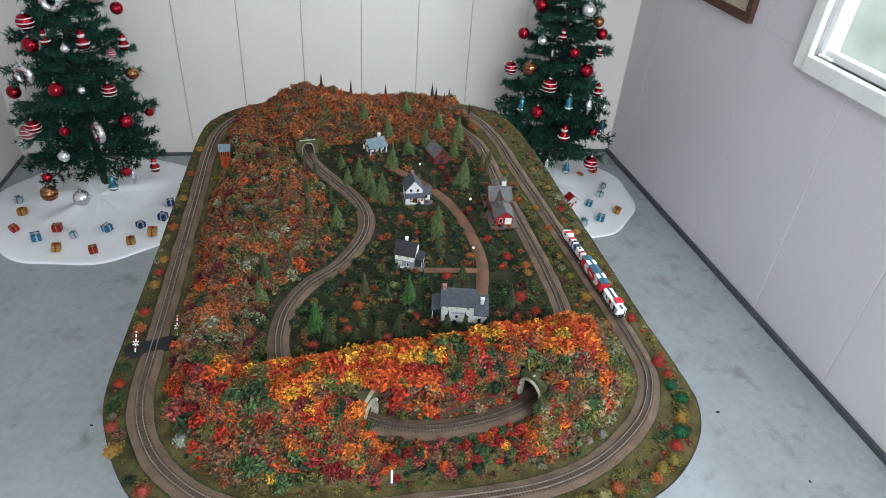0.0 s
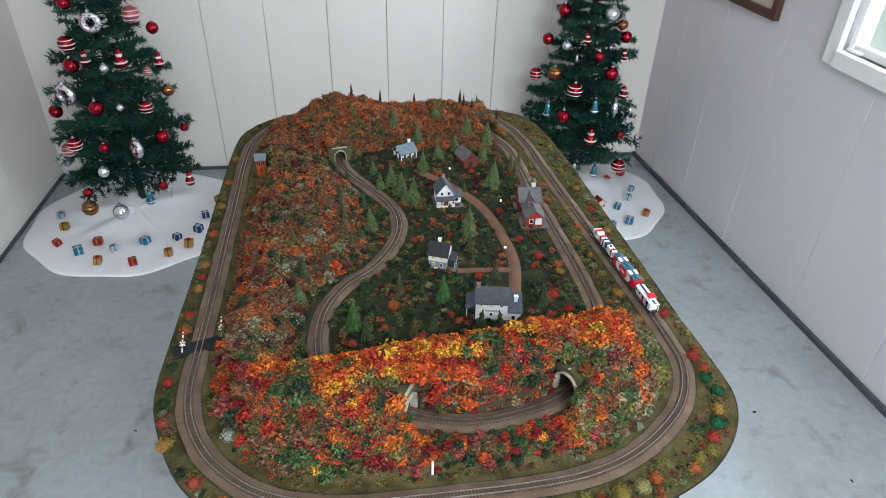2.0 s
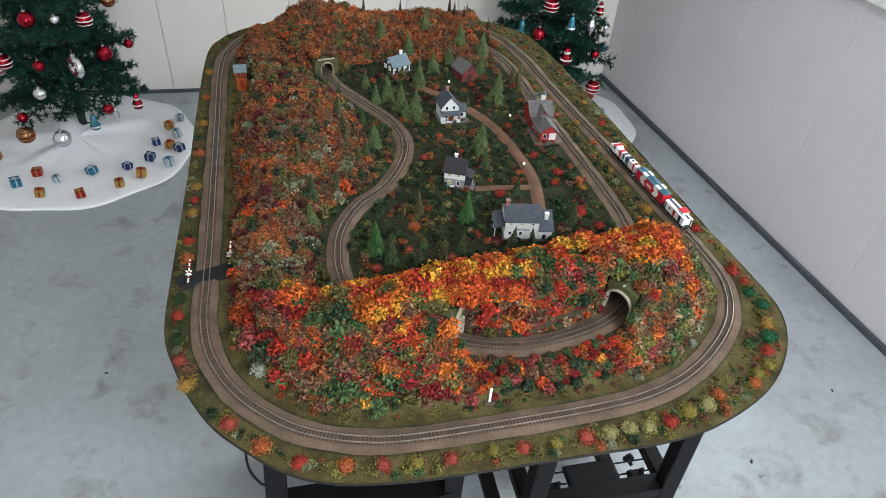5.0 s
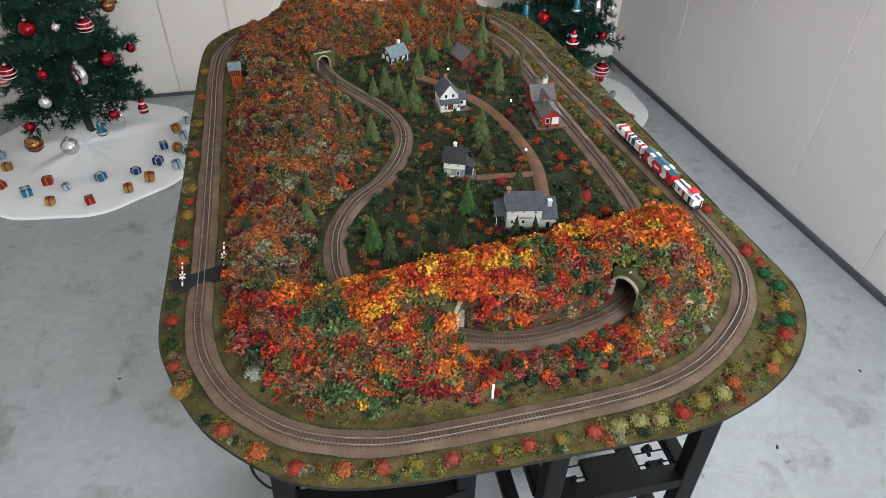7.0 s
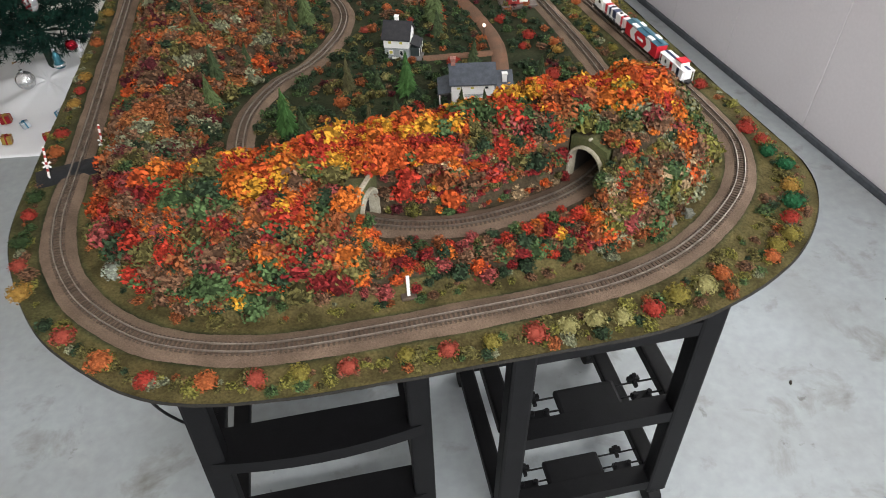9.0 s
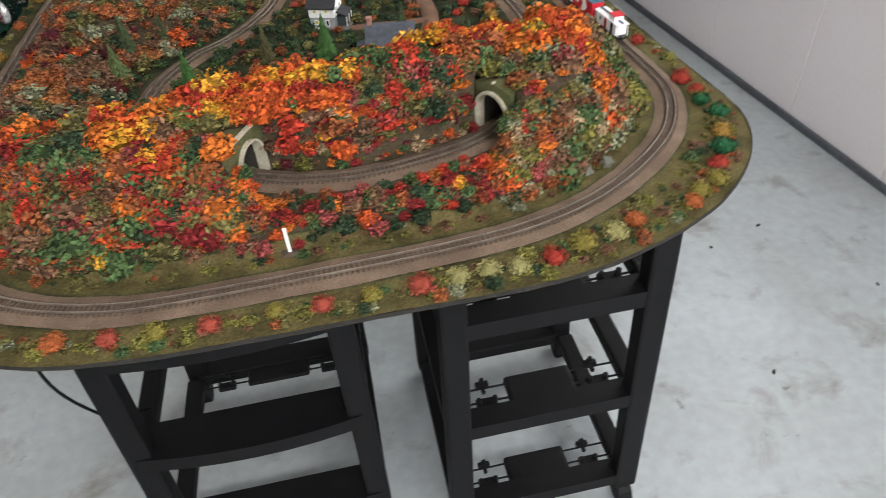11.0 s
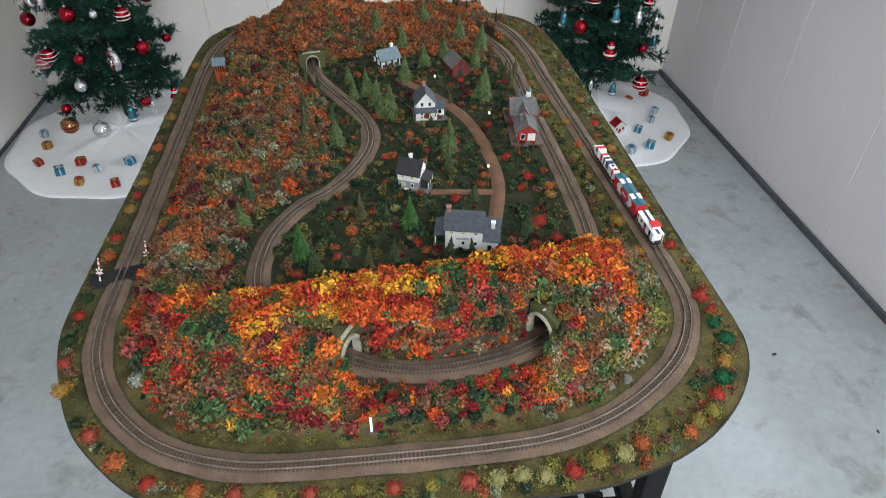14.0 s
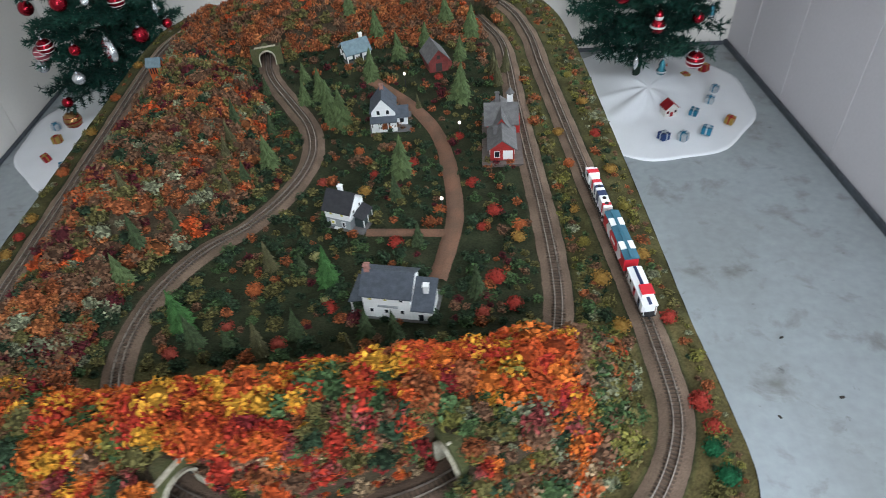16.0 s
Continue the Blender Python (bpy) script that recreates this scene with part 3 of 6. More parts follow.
def build_layout():
    layout = thing("model_railway_layout", "N scale model railway layout with autumn hills on a rounded board", "model railway", pose(0, 0, 0))
    # board
    bm = bmesh.new()
    zs = [(1.0, ZT + 0.0005), (1.002, ZT - 0.0025), (0.997, ZT - 0.0075), (0.96, ZT - 0.0155)]
    rings = []
    for k, z in zs:
        rings.append([bm.verts.new((p[0] * k, 0.74 + (p[1] - 0.74) * k, z + 0.0012 * noise.noise(Vector((p[0] * 60, p[1] * 60, z * 90))))) for p in edge])
    for a, b in zip(rings, rings[1:]):
        for i in range(len(edge)):
            j = (i + 1) % len(edge)
            bm.faces.new((a[i], a[j], b[j], b[i]))
    bm.faces.new(rings[-1])
    bmesh.ops.recalc_face_normals(bm, faces=bm.faces)
    part("board", bm, M_board, layout, "rough dark board edge")
    terrain(layout)
    track(outer, True, ZT, layout)
    track(inner, False, ZT, layout)
    track(sline, False, ZT, layout)
    track(front, False, ZF, layout)
    ribbon("dirt_road", road, False, 0.024, ZT + 0.0035, M_dirt, layout, "reddish brown dirt road", 0.005, 1.2)
    ribbon("dirt_lane", lane, False, 0.015, ZT + 0.0031, M_dirt, layout, "reddish brown dirt lane", 0.005, 1.2)
    cross = smooth_line([(-.474, .400), (-.43, .412), (-.385, .425)], False, 0.008)
    ribbon("level_crossing", cross, False, 0.036, ZT + 0.0047, M_asphalt, layout, "black asphalt level crossing", 0.005, 1.1)
    for (c, dr, zb, sc), wing, cw in zip(PORTALS, (0.0195, 0.030, 0.034), (0.05, 0.95, 0.7)):
        portal(layout, c, dr, zb, sc, wing, cw)
    return layout


layout = build_layout()


# ---- the carts that carry the board ----
def cart(label, x0, x1, y0, y1, levels, top, bow, panel, strip, splay):
    m = pose((x0 + x1) / 2, y0, 0)
    c = thing("utility_cart", label, "cart", m, "carts under the layout")
    w, d = (x1 - x0) / 2, y1 - y0
    for sx in (-1, 1):
        for yy in (0.014, d - 0.022):
            bm = bmesh.new()
            box(bm, sx * (w - 0.0165) - 0.018, sx * (w - 0.0165) + 0.018, yy - 0.016, yy + 0.016, 0.055, top, 0.005)
            box(bm, sx * (w - 0.0165) - 0.027, sx * (w - 0.0165) + 0.027, yy - 0.021, yy + 0.021, top - 0.03, top - 0.001, 0.004)
            part("leg", bm, M_black, c)
            caster = part("caster", boxed(sx * (w - 0.0165) - 0.012, sx * (w - 0.0165) + 0.012, yy - 0.012, yy + 0.012, 0.04, 0.06, 0.003), M_black, c)
            bm = bmesh.new()
            rod(bm, (sx * (w - 0.0165) - 0.011, yy, 0.026), (sx * (w - 0.0165) + 0.011, yy, 0.026), 0.026, seg=20)
            part("wheel", bm, M_black, caster)
    for z in levels:
        bm = bmesh.new()
        n = 9
        # front rail, bowed, with a lip
        for i in range(n - 1):
            xa, xb = -w + 2 * w * i / (n - 1), -w + 2 * w * (i + 1) / (n - 1)
            ya = -bow * (1 - (xa / w) ** 2)
            yb = -bow * (1 - (xb / w) ** 2)
            vs = [bm.verts.new(p) for p in ((xa, ya, z), (xb, yb, z), (xb, strip, z), (xa, strip, z), (xa, ya, z - 0.03), (xb, yb, z - 0.03), (xb, yb + 0.006, z - 0.03), (xa, ya + 0.006, z - 0.03), (xa, strip, z - 0.012), (xb, strip, z - 0.012))]
            for q in ((0, 1, 2, 3), (4, 5, 1, 0), (7, 6, 5, 4), (8, 9, 6, 7), (3, 2, 9, 8)):
                bm.faces.new([vs[k] for k in q])
        bmesh.ops.remove_doubles(bm, verts=bm.verts, dist=1e-5)
        shelf = part("shelf_front", bm, M_black, c)
        part("shelf_back", boxed(-w + 0.02, w - 0.02, d - 0.05, d, z - 0.03, z, 0.004), M_black, c)
        for sx in (-1, 1):
            part("shelf_side", boxed(min(sx * w, sx * (w - 0.03)), max(sx * w, sx * (w - 0.03)), strip + 0.001, d - 0.051, z - 0.028, z - 0.001, 0.004), M_black, c)
        # a panel with a wire clip at either end, at the front or at the back of the tier
        pa, pb = (strip - 0.004, strip + 0.05) if panel == "front" else (d - 0.088, d - 0.046)
        yc = (pa + pb) / 2
        part("shelf_panel", boxed(-w * 0.34, w * 0.34, pa, pb, z - 0.016, z - 0.003, 0.006), M_black, c)
        for sx in (-1, 1):
            cl = bmesh.new()
            xc = sx * w * 0.56
            for yy in (yc - 0.010, yc + 0.016):
                rod(cl, (xc - w * 0.26, yy, z - 0.009), (xc + w * 0.26, yy, z - 0.009), 0.0018)
            box(cl, xc - 0.016, xc + 0.016, yc - 0.022, yc - 0.006, z - 0.014, z - 0.003, 0.002)
            for q in (-0.012, 0.012):
                rod(cl, (xc + q, yc - 0.014, z - 0.004), (xc + q, yc - 0.014, z + 0.006), 0.005, 0.004, 8)
            box(cl, xc - 0.003, xc + 0.003, yc + 0.006, yc + 0.03, z - 0.012, z - 0.004, 0.001)
            box(cl, xc - 0.010, xc + 0.010, yc + 0.017, yc + 0.026, z - 0.012, z - 0.002, 0.0015)
            box(cl, xc - 0.003, xc + 0.003, yc + 0.019, yc + 0.024, z - 0.004, z + 0.009, 0.001)
            part("shelf_clip", cl, M_black, c)
    for sx in (-1, 1):
        part("side_rail", boxed(min(sx * (w - 0.004), sx * (w - 0.03)), max(sx * (w - 0.004), sx * (w - 0.03)), 0.04, d - 0.04, top - 0.028, top - 0.002, 0.004), M_black, c)
    # the sides spread a little towards the floor
    for ob in [c] + list(c.children_recursive):
        if ob.type == "MESH":
            for v in ob.data.vertices:
                f = (v.co.x + w) / (2 * w)
                v.co.x += (f * splay[1] - (1 - f) * splay[0]) * (top - v.co.z)
    return c


cart("black plastic three-tier rolling cart with cut-out shelves holding up the board", 0.102, 0.405, 0.168, 0.56, (0.578, 0.345, 0.10), 0.7895, 0.0, "front", 0.036, (.012, .042))
cart("black plastic rolling cart with bowed shelf fronts holding up the board", -0.356, -0.012, 0.235, 0.63, (0.58, 0.345, 0.105), 0.7895, 0.018, "back", 0.062, (.06, .0))


# ---- foliage on the hills ----
ORANGE, DEEP, YELLOW, RED, CRIMSON, BURG = (.55, .145, .026), (.47, .082, .022), (.55, .27, .03), (.40, .042, .024), (.22, .024, .024), (.10, .02, .024)
OLIVE, GREEN, DARK, RUST, BROWN, PALE, SAGE, MOSS, PINK, AMBER = (.135, .12, .042), (.065, .11, .042), (.034, .058, .03), (.27, .085, .032), (.17, .09, .052), (.34, .24, .14), (.20, .21, .13), (.17, .16, .04), (.27, .06, .055), (.36, .13, .045)
rng = np.random.default_rng(7)


def clump_shape(k, leaves=64, leaf=0.27):
    """One clump of ragged leaf flakes round a lumpy core, radius about 1."""
    r = np.random.default_rng(100 + k)
    bm = bmesh.new()
    bmesh.ops.create_icosphere(bm, subdivisions=1, radius=0.74)
    for v in bm.verts:
        v.co *= 1 + 0.35 * noise.noise(v.co * 2.3 + Vector((k * 3.7, 0, 0)))
    bm.verts.index_update()
    V = [np.array(v.co) for v in bm.verts]
    F = [tuple(v.index for v in f.verts) for f in bm.faces]
    bm.free()
    for _ in range(leaves):
        d = r.normal(size=3)
        d[2] = abs(d[2]) * 0.9 - 0.15
        d /= np.linalg.norm(d)
        c = d * r.uniform(0.66, 1.02)
        nrm = d + 0.7 * r.normal(size=3)
        nrm /= np.linalg.norm(nrm)
        a = np.cross(nrm, r.normal(size=3))
        a /= np.linalg.norm(a)
        b = np.cross(nrm, a)
        s, w = leaf * r.uniform(0.6, 1.25), r.uniform(0.35, 0.8)
        i = len(V)
        V += [c - a * s, c + b * s * w + nrm * 0.06, c + a * s, c - b * s * w + nrm * 0.04]
        F += [(i, i + 1, i + 2), (i, i + 2, i + 3)]
    return np.array(V), F


SHAPES = [clump_shape(k, 120, 0.19) for k in range(12)]
FAR_SHAPES = [clump_shape(60 + k, 52, 0.25) for k in range(10)]


def scatter(name, label, P, sizes, tones, mat, sink=0.25, flat=0.8):
    """Joins many clumps on the scenery into one object; the far ones have fewer and larger flakes."""
    H = hill_height(P)
    vs, fs, tn, sd, base = [], [], [], [], 0
    for (x, y), h, s, t in zip(P, H, sizes, tones):
        pool = SHAPES if y < 0.5 and s > 0.0065 else FAR_SHAPES
        V, F = pool[rng.integers(len(pool))]
        a = rng.uniform(0, 2 * math.pi)
        c, q = math.cos(a), math.sin(a)
        st = rng.uniform(0.75, 1.35)
        R = np.array([[c * st, -q, 0], [q * st, c, 0], [0, 0, flat * rng.uniform(0.75, 1.35)]])
        W = (V @ R.T) * s + np.array([x, y, ZT + h + s * sink])
        vs.append(W)
        fs += [tuple(i + base for i in f) for f in F]
        tn.append(np.full(len(V), t))
        # the core is 12 points, then four to each leaf; cores are coloured darker as gap shade
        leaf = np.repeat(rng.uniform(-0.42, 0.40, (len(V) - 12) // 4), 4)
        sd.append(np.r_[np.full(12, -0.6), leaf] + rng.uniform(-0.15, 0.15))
        base += len(V)
    if not vs:
        return None
    ob = raw_part(name, np.vstack(vs).tolist(), fs, mat, None, "", True, np.concatenate(tn))
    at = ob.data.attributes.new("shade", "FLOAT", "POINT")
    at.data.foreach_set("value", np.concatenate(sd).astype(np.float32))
    return tagged(ob, label, "foliage", kind="stuff")


def grid_points(step, x0, x1, y0, y1):
    xs, ys = np.arange(x0, x1, step), np.arange(y0, y1, step)
    g = np.array([(x, y) for y in ys for x in xs])
    return g + rng.uniform(-0.48, 0.48, g.shape) * step


def cover():
    P = grid_points(0.0108, -0.48, 0.48, 0.0, 1.48)
    # steep faces need more
    E = grid_points(0.0058, -0.30, 0.36, 0.12, 0.42)
    step = np.array([[.004, 0], [0, .004]])
    h0 = hill_height(E)
    steep = np.hypot(hill_height(E + step[0]) - h0, hill_height(E + step[1]) - h0) / .004
    P = np.vstack([P, E[steep > 0.55]])
    P = P[inside(P, edge)]
    din = line_distance(P, outer) * np.where(inside(P, outer), 1, -1)
    dF = line_distance(P, front[18:-10])
    dS = line_distance(P, sline[23:-2])
    dI = line_distance(P, inner[:-6])
    dR = np.minimum(line_distance(P, road), line_distance(P, lane))
    h = hill_height(P)
    x, y = P[:, 0], P[:, 1]
    free = (din > 0.042) & (dF > 0.0235) & (dS > 0.024) & (dI > 0.024) & (dR > 0.017)
    for (c, dr, zb, sc) in PORTALS:
        dr = np.array(dr) / np.hypot(*dr)
        rel = P - np.array(c)
        al, ac = rel @ dr, rel @ np.array([-dr[1], dr[0]])
        free &= ~((al < 0.010) & (al > -0.032) & (np.abs(ac) < 0.024 * sc))
    free &= np.minimum(np.hypot(x + .386, y - 1.088), np.minimum(np.hypot(x + .386, y - 1.05), np.hypot(x + .386, y - 1.015))) > .030
    free &= np.minimum(np.hypot(x + .388, y - .98), np.hypot(x + .39, y - .95)) > .024
    hilly = h > 0.0035
    ridge = free & (y > 0.205 + .045 * (x > .03)) & (y < 0.40) & (x > -0.22) & (x < 0.30) & (h > np.where(x > .03, .066, .05))
    right = free & (x > 0.165) & (y < 0.45) & ~ridge & hilly
    back = free & (y > 1.12) & hilly & ~right & (x > -0.36)
    left = free & (x < -0.10) & (y > 0.32) & hilly & ~ridge & ~back
    slope = free & ~ridge & ~right & ~back & ~left & hilly & (y < 0.4)
    valley = free & ~hilly & (y > 0.36) & (y < 1.3)

    def u(mask):
        # neighbouring clumps often share a colour
        n = np.array([noise.noise(Vector((a * 17, b * 17, 9.0))) + 0.6 * noise.noise(Vector((a * 45, b * 45, 4.0))) for a, b in P[mask]])
        return np.clip(0.5 + 0.62 * n + rng.uniform(-0.30, 0.30, len(n)), 0, 0.999)

    def sz(mask, a, b):
        return np.clip(a * np.exp(np.abs(rng.normal(0, 0.55, mask.sum()))), a, b)
    for nm, mask, a, b, cols in (
            ("fiery orange, yellow and red foliage clumps along the ridge", ridge, .0078, .0205, [CRIMSON, RUST, RED, DEEP, ORANGE, DEEP, YELLOW, ORANGE, YELLOW, DEEP, RED, MOSS, OLIVE, GREEN]),
            ("mixed red, orange, burgundy and green foliage clumps on the slope", slope, .0066, .0185, [RED, ORANGE, YELLOW, DEEP, OLIVE, GREEN, DARK, OLIVE, RUST, RED, PINK, CRIMSON, BROWN, DARK, GREEN, OLIVE, BROWN, RUST, DEEP, ORANGE]),
            ("mossy green and muted red foliage clumps on the slope", right, .0062, .018, [ORANGE, RED, RUST, PINK, BROWN, OLIVE, GREEN, DARK, OLIVE, SAGE, MOSS, BROWN, GREEN, OLIVE, RUST, PALE, DEEP, ORANGE]),
            ("dull russet, brown and olive foliage clumps on the long hill", left, .0068, .0165, [AMBER, RUST, BROWN, OLIVE, DARK, OLIVE, BROWN, RUST, BROWN, BURG, SAGE, RUST, BROWN, OLIVE, RUST, AMBER, BROWN, DEEP]),
            ("rust and orange foliage clumps on the far hill", back, .0065, .0145, [AMBER, RUST, AMBER, RUST, BROWN, RUST, BROWN, OLIVE, RUST, BROWN, AMBER, RUST, DEEP])):
        keep = mask & (rng.uniform(size=len(P)) < 0.93)
        # clumps stay small beside the short front line, so that it can be seen
        low = (y[keep] < np.interp(x[keep], front[:, 0], front[:, 1])) & (x[keep] > -.09) & (x[keep] < .20)
        size = np.where(low, np.minimum(sz(keep, a, b), .0078 + .16 * np.maximum(dF[keep] - .024, 0)), sz(keep, a, b))
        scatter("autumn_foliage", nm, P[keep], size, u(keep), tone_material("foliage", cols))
    # smaller scattered growth in the valley; extra DARK paints in the ridge's shade
    keep = valley & (rng.uniform(size=len(P)) < np.where(x < s_side(y), 0.85, 0.40))
    scatter("valley_undergrowth", "green and russet undergrowth on the valley floor, coloured darker for the ridge's shade", P[keep], sz(keep, .0045, .0115), u(keep),
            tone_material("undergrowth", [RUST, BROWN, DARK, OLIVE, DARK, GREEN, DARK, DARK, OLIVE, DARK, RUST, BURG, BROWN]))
    # growth on the steep bank above the short front line
    B = grid_points(0.0043, -0.09, 0.20, 0.15, 0.26)
    dB = line_distance(B, front[18:-10])
    yl = np.interp(B[:, 0], front[:, 0], front[:, 1])
    for (c, dr, zb, sc) in PORTALS[:2]:
        dr = np.array(dr) / np.hypot(*dr)
        rel = B - np.array(c)
        al, ac = rel @ dr, rel @ np.array([-dr[1], dr[0]])
        dB[(al > -0.012) & (np.abs(ac) < 0.024 * sc)] = 9
    B = B[(dB > 0.0205) & (dB < 0.038) & (B[:, 1] > yl)]
    scatter("bank_growth", "mixed russet, pink and green growth on the cutting's bank", B, np.clip(.0042 * np.exp(np.abs(rng.normal(0, .5, len(B)))), .0042, .011), rng.uniform(0, .999, len(B)),
            tone_material("bank", [BROWN, RUST, PALE, BURG, OLIVE, PINK, DEEP, BROWN, GREEN, CRIMSON, MOSS, ORANGE]))
    # low growth between the track and the board's edge, and beside the inner lines
    Q = grid_points(0.0095, -0.49, 0.49, 0.0, 1.48)
    Q = Q[inside(Q, edge * np.array([0.985, 0.99]) + np.array([0, 0.0074]))]
    dq = line_distance(Q, outer) * np.where(inside(Q, outer), 1, -1)
    dmin = np.minimum(line_distance(Q, inner[:-6]), line_distance(Q, sline[6:-2]))
    verge = ((dq < -0.031) | ((dq > 0.03) & (dq < 0.043)) | ((Q[:, 0] > 0.31) & (Q[:, 1] > 0.4) & (dq > 0.03))) & (dmin > 0.023)
    keep = verge & (rng.uniform(size=len(Q)) < np.where((dq < 0) | (Q[:, 0] > .3), 0.75, 0.45))
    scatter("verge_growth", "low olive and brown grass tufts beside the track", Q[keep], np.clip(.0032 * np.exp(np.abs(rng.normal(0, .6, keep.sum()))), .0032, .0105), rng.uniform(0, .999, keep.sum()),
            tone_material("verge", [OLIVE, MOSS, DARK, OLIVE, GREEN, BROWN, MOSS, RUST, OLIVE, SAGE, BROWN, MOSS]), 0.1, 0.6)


def s_side(y):
    return np.interp(y, [p[1] for p in SLINE[::-1]], [p[0] for p in SLINE[::-1]])


cover()


# ---- shrubs, rocks and conifers standing singly ----
def shrub_proto(name, label, colour, k):
    ob = thing(name, label, "shrub", group="shrubs on the layout")
    V, F = clump_shape(40 + k, 170, 0.155)
    V = V * np.array([1, 1, 0.75])
    m = tone_material("shrub_leaf", [colour, tuple(min(1, c * 1.25) for c in colour), tuple(c * 0.75 for c in colour)])
    raw_part("bushy_crown", V.tolist(), F, m, ob, "", True, np.repeat(rng.uniform(0, .99, 200), 20)[:len(V)])
    bm = bmesh.new()
    rod(bm, (0, 0, -0.7), (0, 0, 0.2), 0.14, 0.08, 6)
    part("stem", bm, M_tie, ob)
    return ob


def place(ob, x, y, s, lift=0.3, yaw=None, tilt=0.0):
    yaw = random.uniform(0, 360) if yaw is None else yaw
    m = pose(x, y, ground_z(x, y) + s * lift, tilt, 0, yaw) @ Matrix.Diagonal((s, s, s, 1))
    return m


SHRUBS = {"red": ((.27, .034, .024), "small crimson red shrub on the turf"), "orange": ((.35, .10, .034), "small orange shrub on the turf"),
          "gold": ((.29, .165, .04), "small golden yellow shrub on the turf"), "olive": ((.18, .15, .035), "small olive green shrub on the turf"),
          "rose": ((.30, .06, .04), "small faded rose-red shrub on the turf"), "sage": ((.26, .24, .10), "small pale sage-green shrub on the turf"),
          "lichen": ((.30, .33, .27), "pale grey-green lichen clump on the hillside"), "dark": ((.03, .055, .02), "small dark green shrub on the turf"), "vivid": ((.014, .085, .035), "small vivid green shrub on the turf")}
protos = {}
spots = [("rose", -.20, .028, .011), ("orange", -.245, .035, .012), ("olive", -.16, .024, .012), ("rose", -.115, .022, .011), ("olive", -.06, .024, .010), ("rose", -.02, .022, .011),
         ("olive", .022, .022, .010), ("rose", .066, .023, .013), ("sage", .10, .025, .012), ("sage", .128, .026, .012), ("sage", .155, .025, .010), ("red", .19, .028, .012),
         ("olive", .22, .038, .013), ("sage", .255, .046, .012), ("orange", .28, .058, .010), ("red", -.30, .048, .012), ("orange", -.345, .078, .013), ("rose", -.385, .118, .011),
         ("gold", -.443, .19, .014), ("rose", -.455, .235, .011), ("dark", -.462, .275, .013), ("red", -.465, .325, .011), ("dark", -.466, .36, .012), ("orange", -.462, .455, .011),
         ("red", -.463, .50, .011), ("gold", -.462, .58, .011), ("gold", -.461, .66, .010), ("red", -.462, .62, .009), ("orange", -.464, .78, .010), ("gold", -.464, .90, .011),
         ("orange", -.465, 1.02, .011), ("gold", -.465, 1.15, .010), ("vivid", .444, .245, .012), ("vivid", .45, .215, .012), ("vivid", .418, .148, .013), ("red", .447, .30, .012),
         ("red", .452, .27, .010), ("red", .40, .122, .011), ("gold", .432, .175, .012), ("olive", .385, .098, .014), ("olive", .36, .085, .012), ("orange", .345, .07, .010),
         ("gold", .373, .487, .013), ("gold", .384, .408, .011), ("red", .442, .42, .010), ("gold", .435, .53, .010), ("olive", .43, .63, .010), ("gold", .427, .72, .010),
         ("red", .42, .82, .009), ("gold", .413, .92, .009), ("olive", .40, 1.02, .009), ("gold", .36, .828, .009), ("orange", .366, .74, .009), ("gold", .357, .63, .009), ("olive", .362, .56, .009),
         ("red", .245, .634, .013), ("orange", .278, .599, .013), ("red", .24, .497, .013), ("red", .104, .573, .011), ("red", .026, .456, .012), ("orange", -.078, .491, .014), ("gold", .275, .575, .010),
         ("red", .195, .83, .009), ("orange", .165, .64, .010), ("red", .215, .70, .011), ("red", .06, .73, .010), ("orange", .03, .80, .010), ("gold", .05, .69, .010), ("rose", -.02, .72, .010),
         ("red", .12, .76, .010), ("red", .225, .60, .009), ("red", .265, 1.02, .011), ("red", .16, 1.035, .010), ("orange", -.02, 1.14, .012), ("red", .26, .45, .012), ("rose", .22, .44, .011),
         ("lichen", -.345, .197, .015), ("lichen", -.333, .213, .011), ("lichen", -.355, .37, .014), ("lichen", -.365, .388, .012), ("lichen", -.35, .40, .010), ("lichen", -.36, .54, .009), ("sage", -.005, .55, .010), ("sage", .02, .47, .008), ("dark", -.12, .47, .011), ("rose", -.10, .43, .010), ("rose", -.03, .40, .011), ("rose", -.16, .39, .011)]
for i, (kind, x, y, s) in enumerate(spots):
    if kind not in protos:
        protos[kind] = shrub_proto("shrub", SHRUBS[kind][1], SHRUBS[kind][0], i)
        protos[kind].matrix_world = place(None, x, y, s)
    else:
        ob = copy_thing(protos[kind], pose(0, 0, 0))
        ob.matrix_world = place(None, x, y, s * random.uniform(0.9, 1.15))


def rock(x, y, s, k):
    bm = bmesh.new()
    bmesh.ops.create_icosphere(bm, subdivisions=3, radius=1)
    for v in bm.verts:
        p = v.co * 1.4 + Vector((k * 7.1, 0, 0))
        v.co *= 0.75 + 0.55 * noise.noise(p) + 0.25 * abs(noise.noise(p * 3.1))
        v.co.z *= 0.8
    ob = part("rock", bm, M_rock)
    ob.matrix_world = pose(x, y, ground_z(x, y) + s * 0.35, 0, 0, k * 57) @ Matrix.Diagonal((s, s, s, 1))
    tagged(ob, "pale grey lichened rock on the hillside", "rock", group="rocks on the layout")


for k, (x, y, s) in enumerate([(-.37, .50, .008), (-.19, .14, .008), (-.36, .62, .008),
                               (-.33, .88, .008), (-.30, .99, .007), (-.36, .76, .007), (.29, .155, .009), (.245, .15, .011), (.265, .148, .009), (.01, .225, .007)]):
    rock(x, y, s, k)


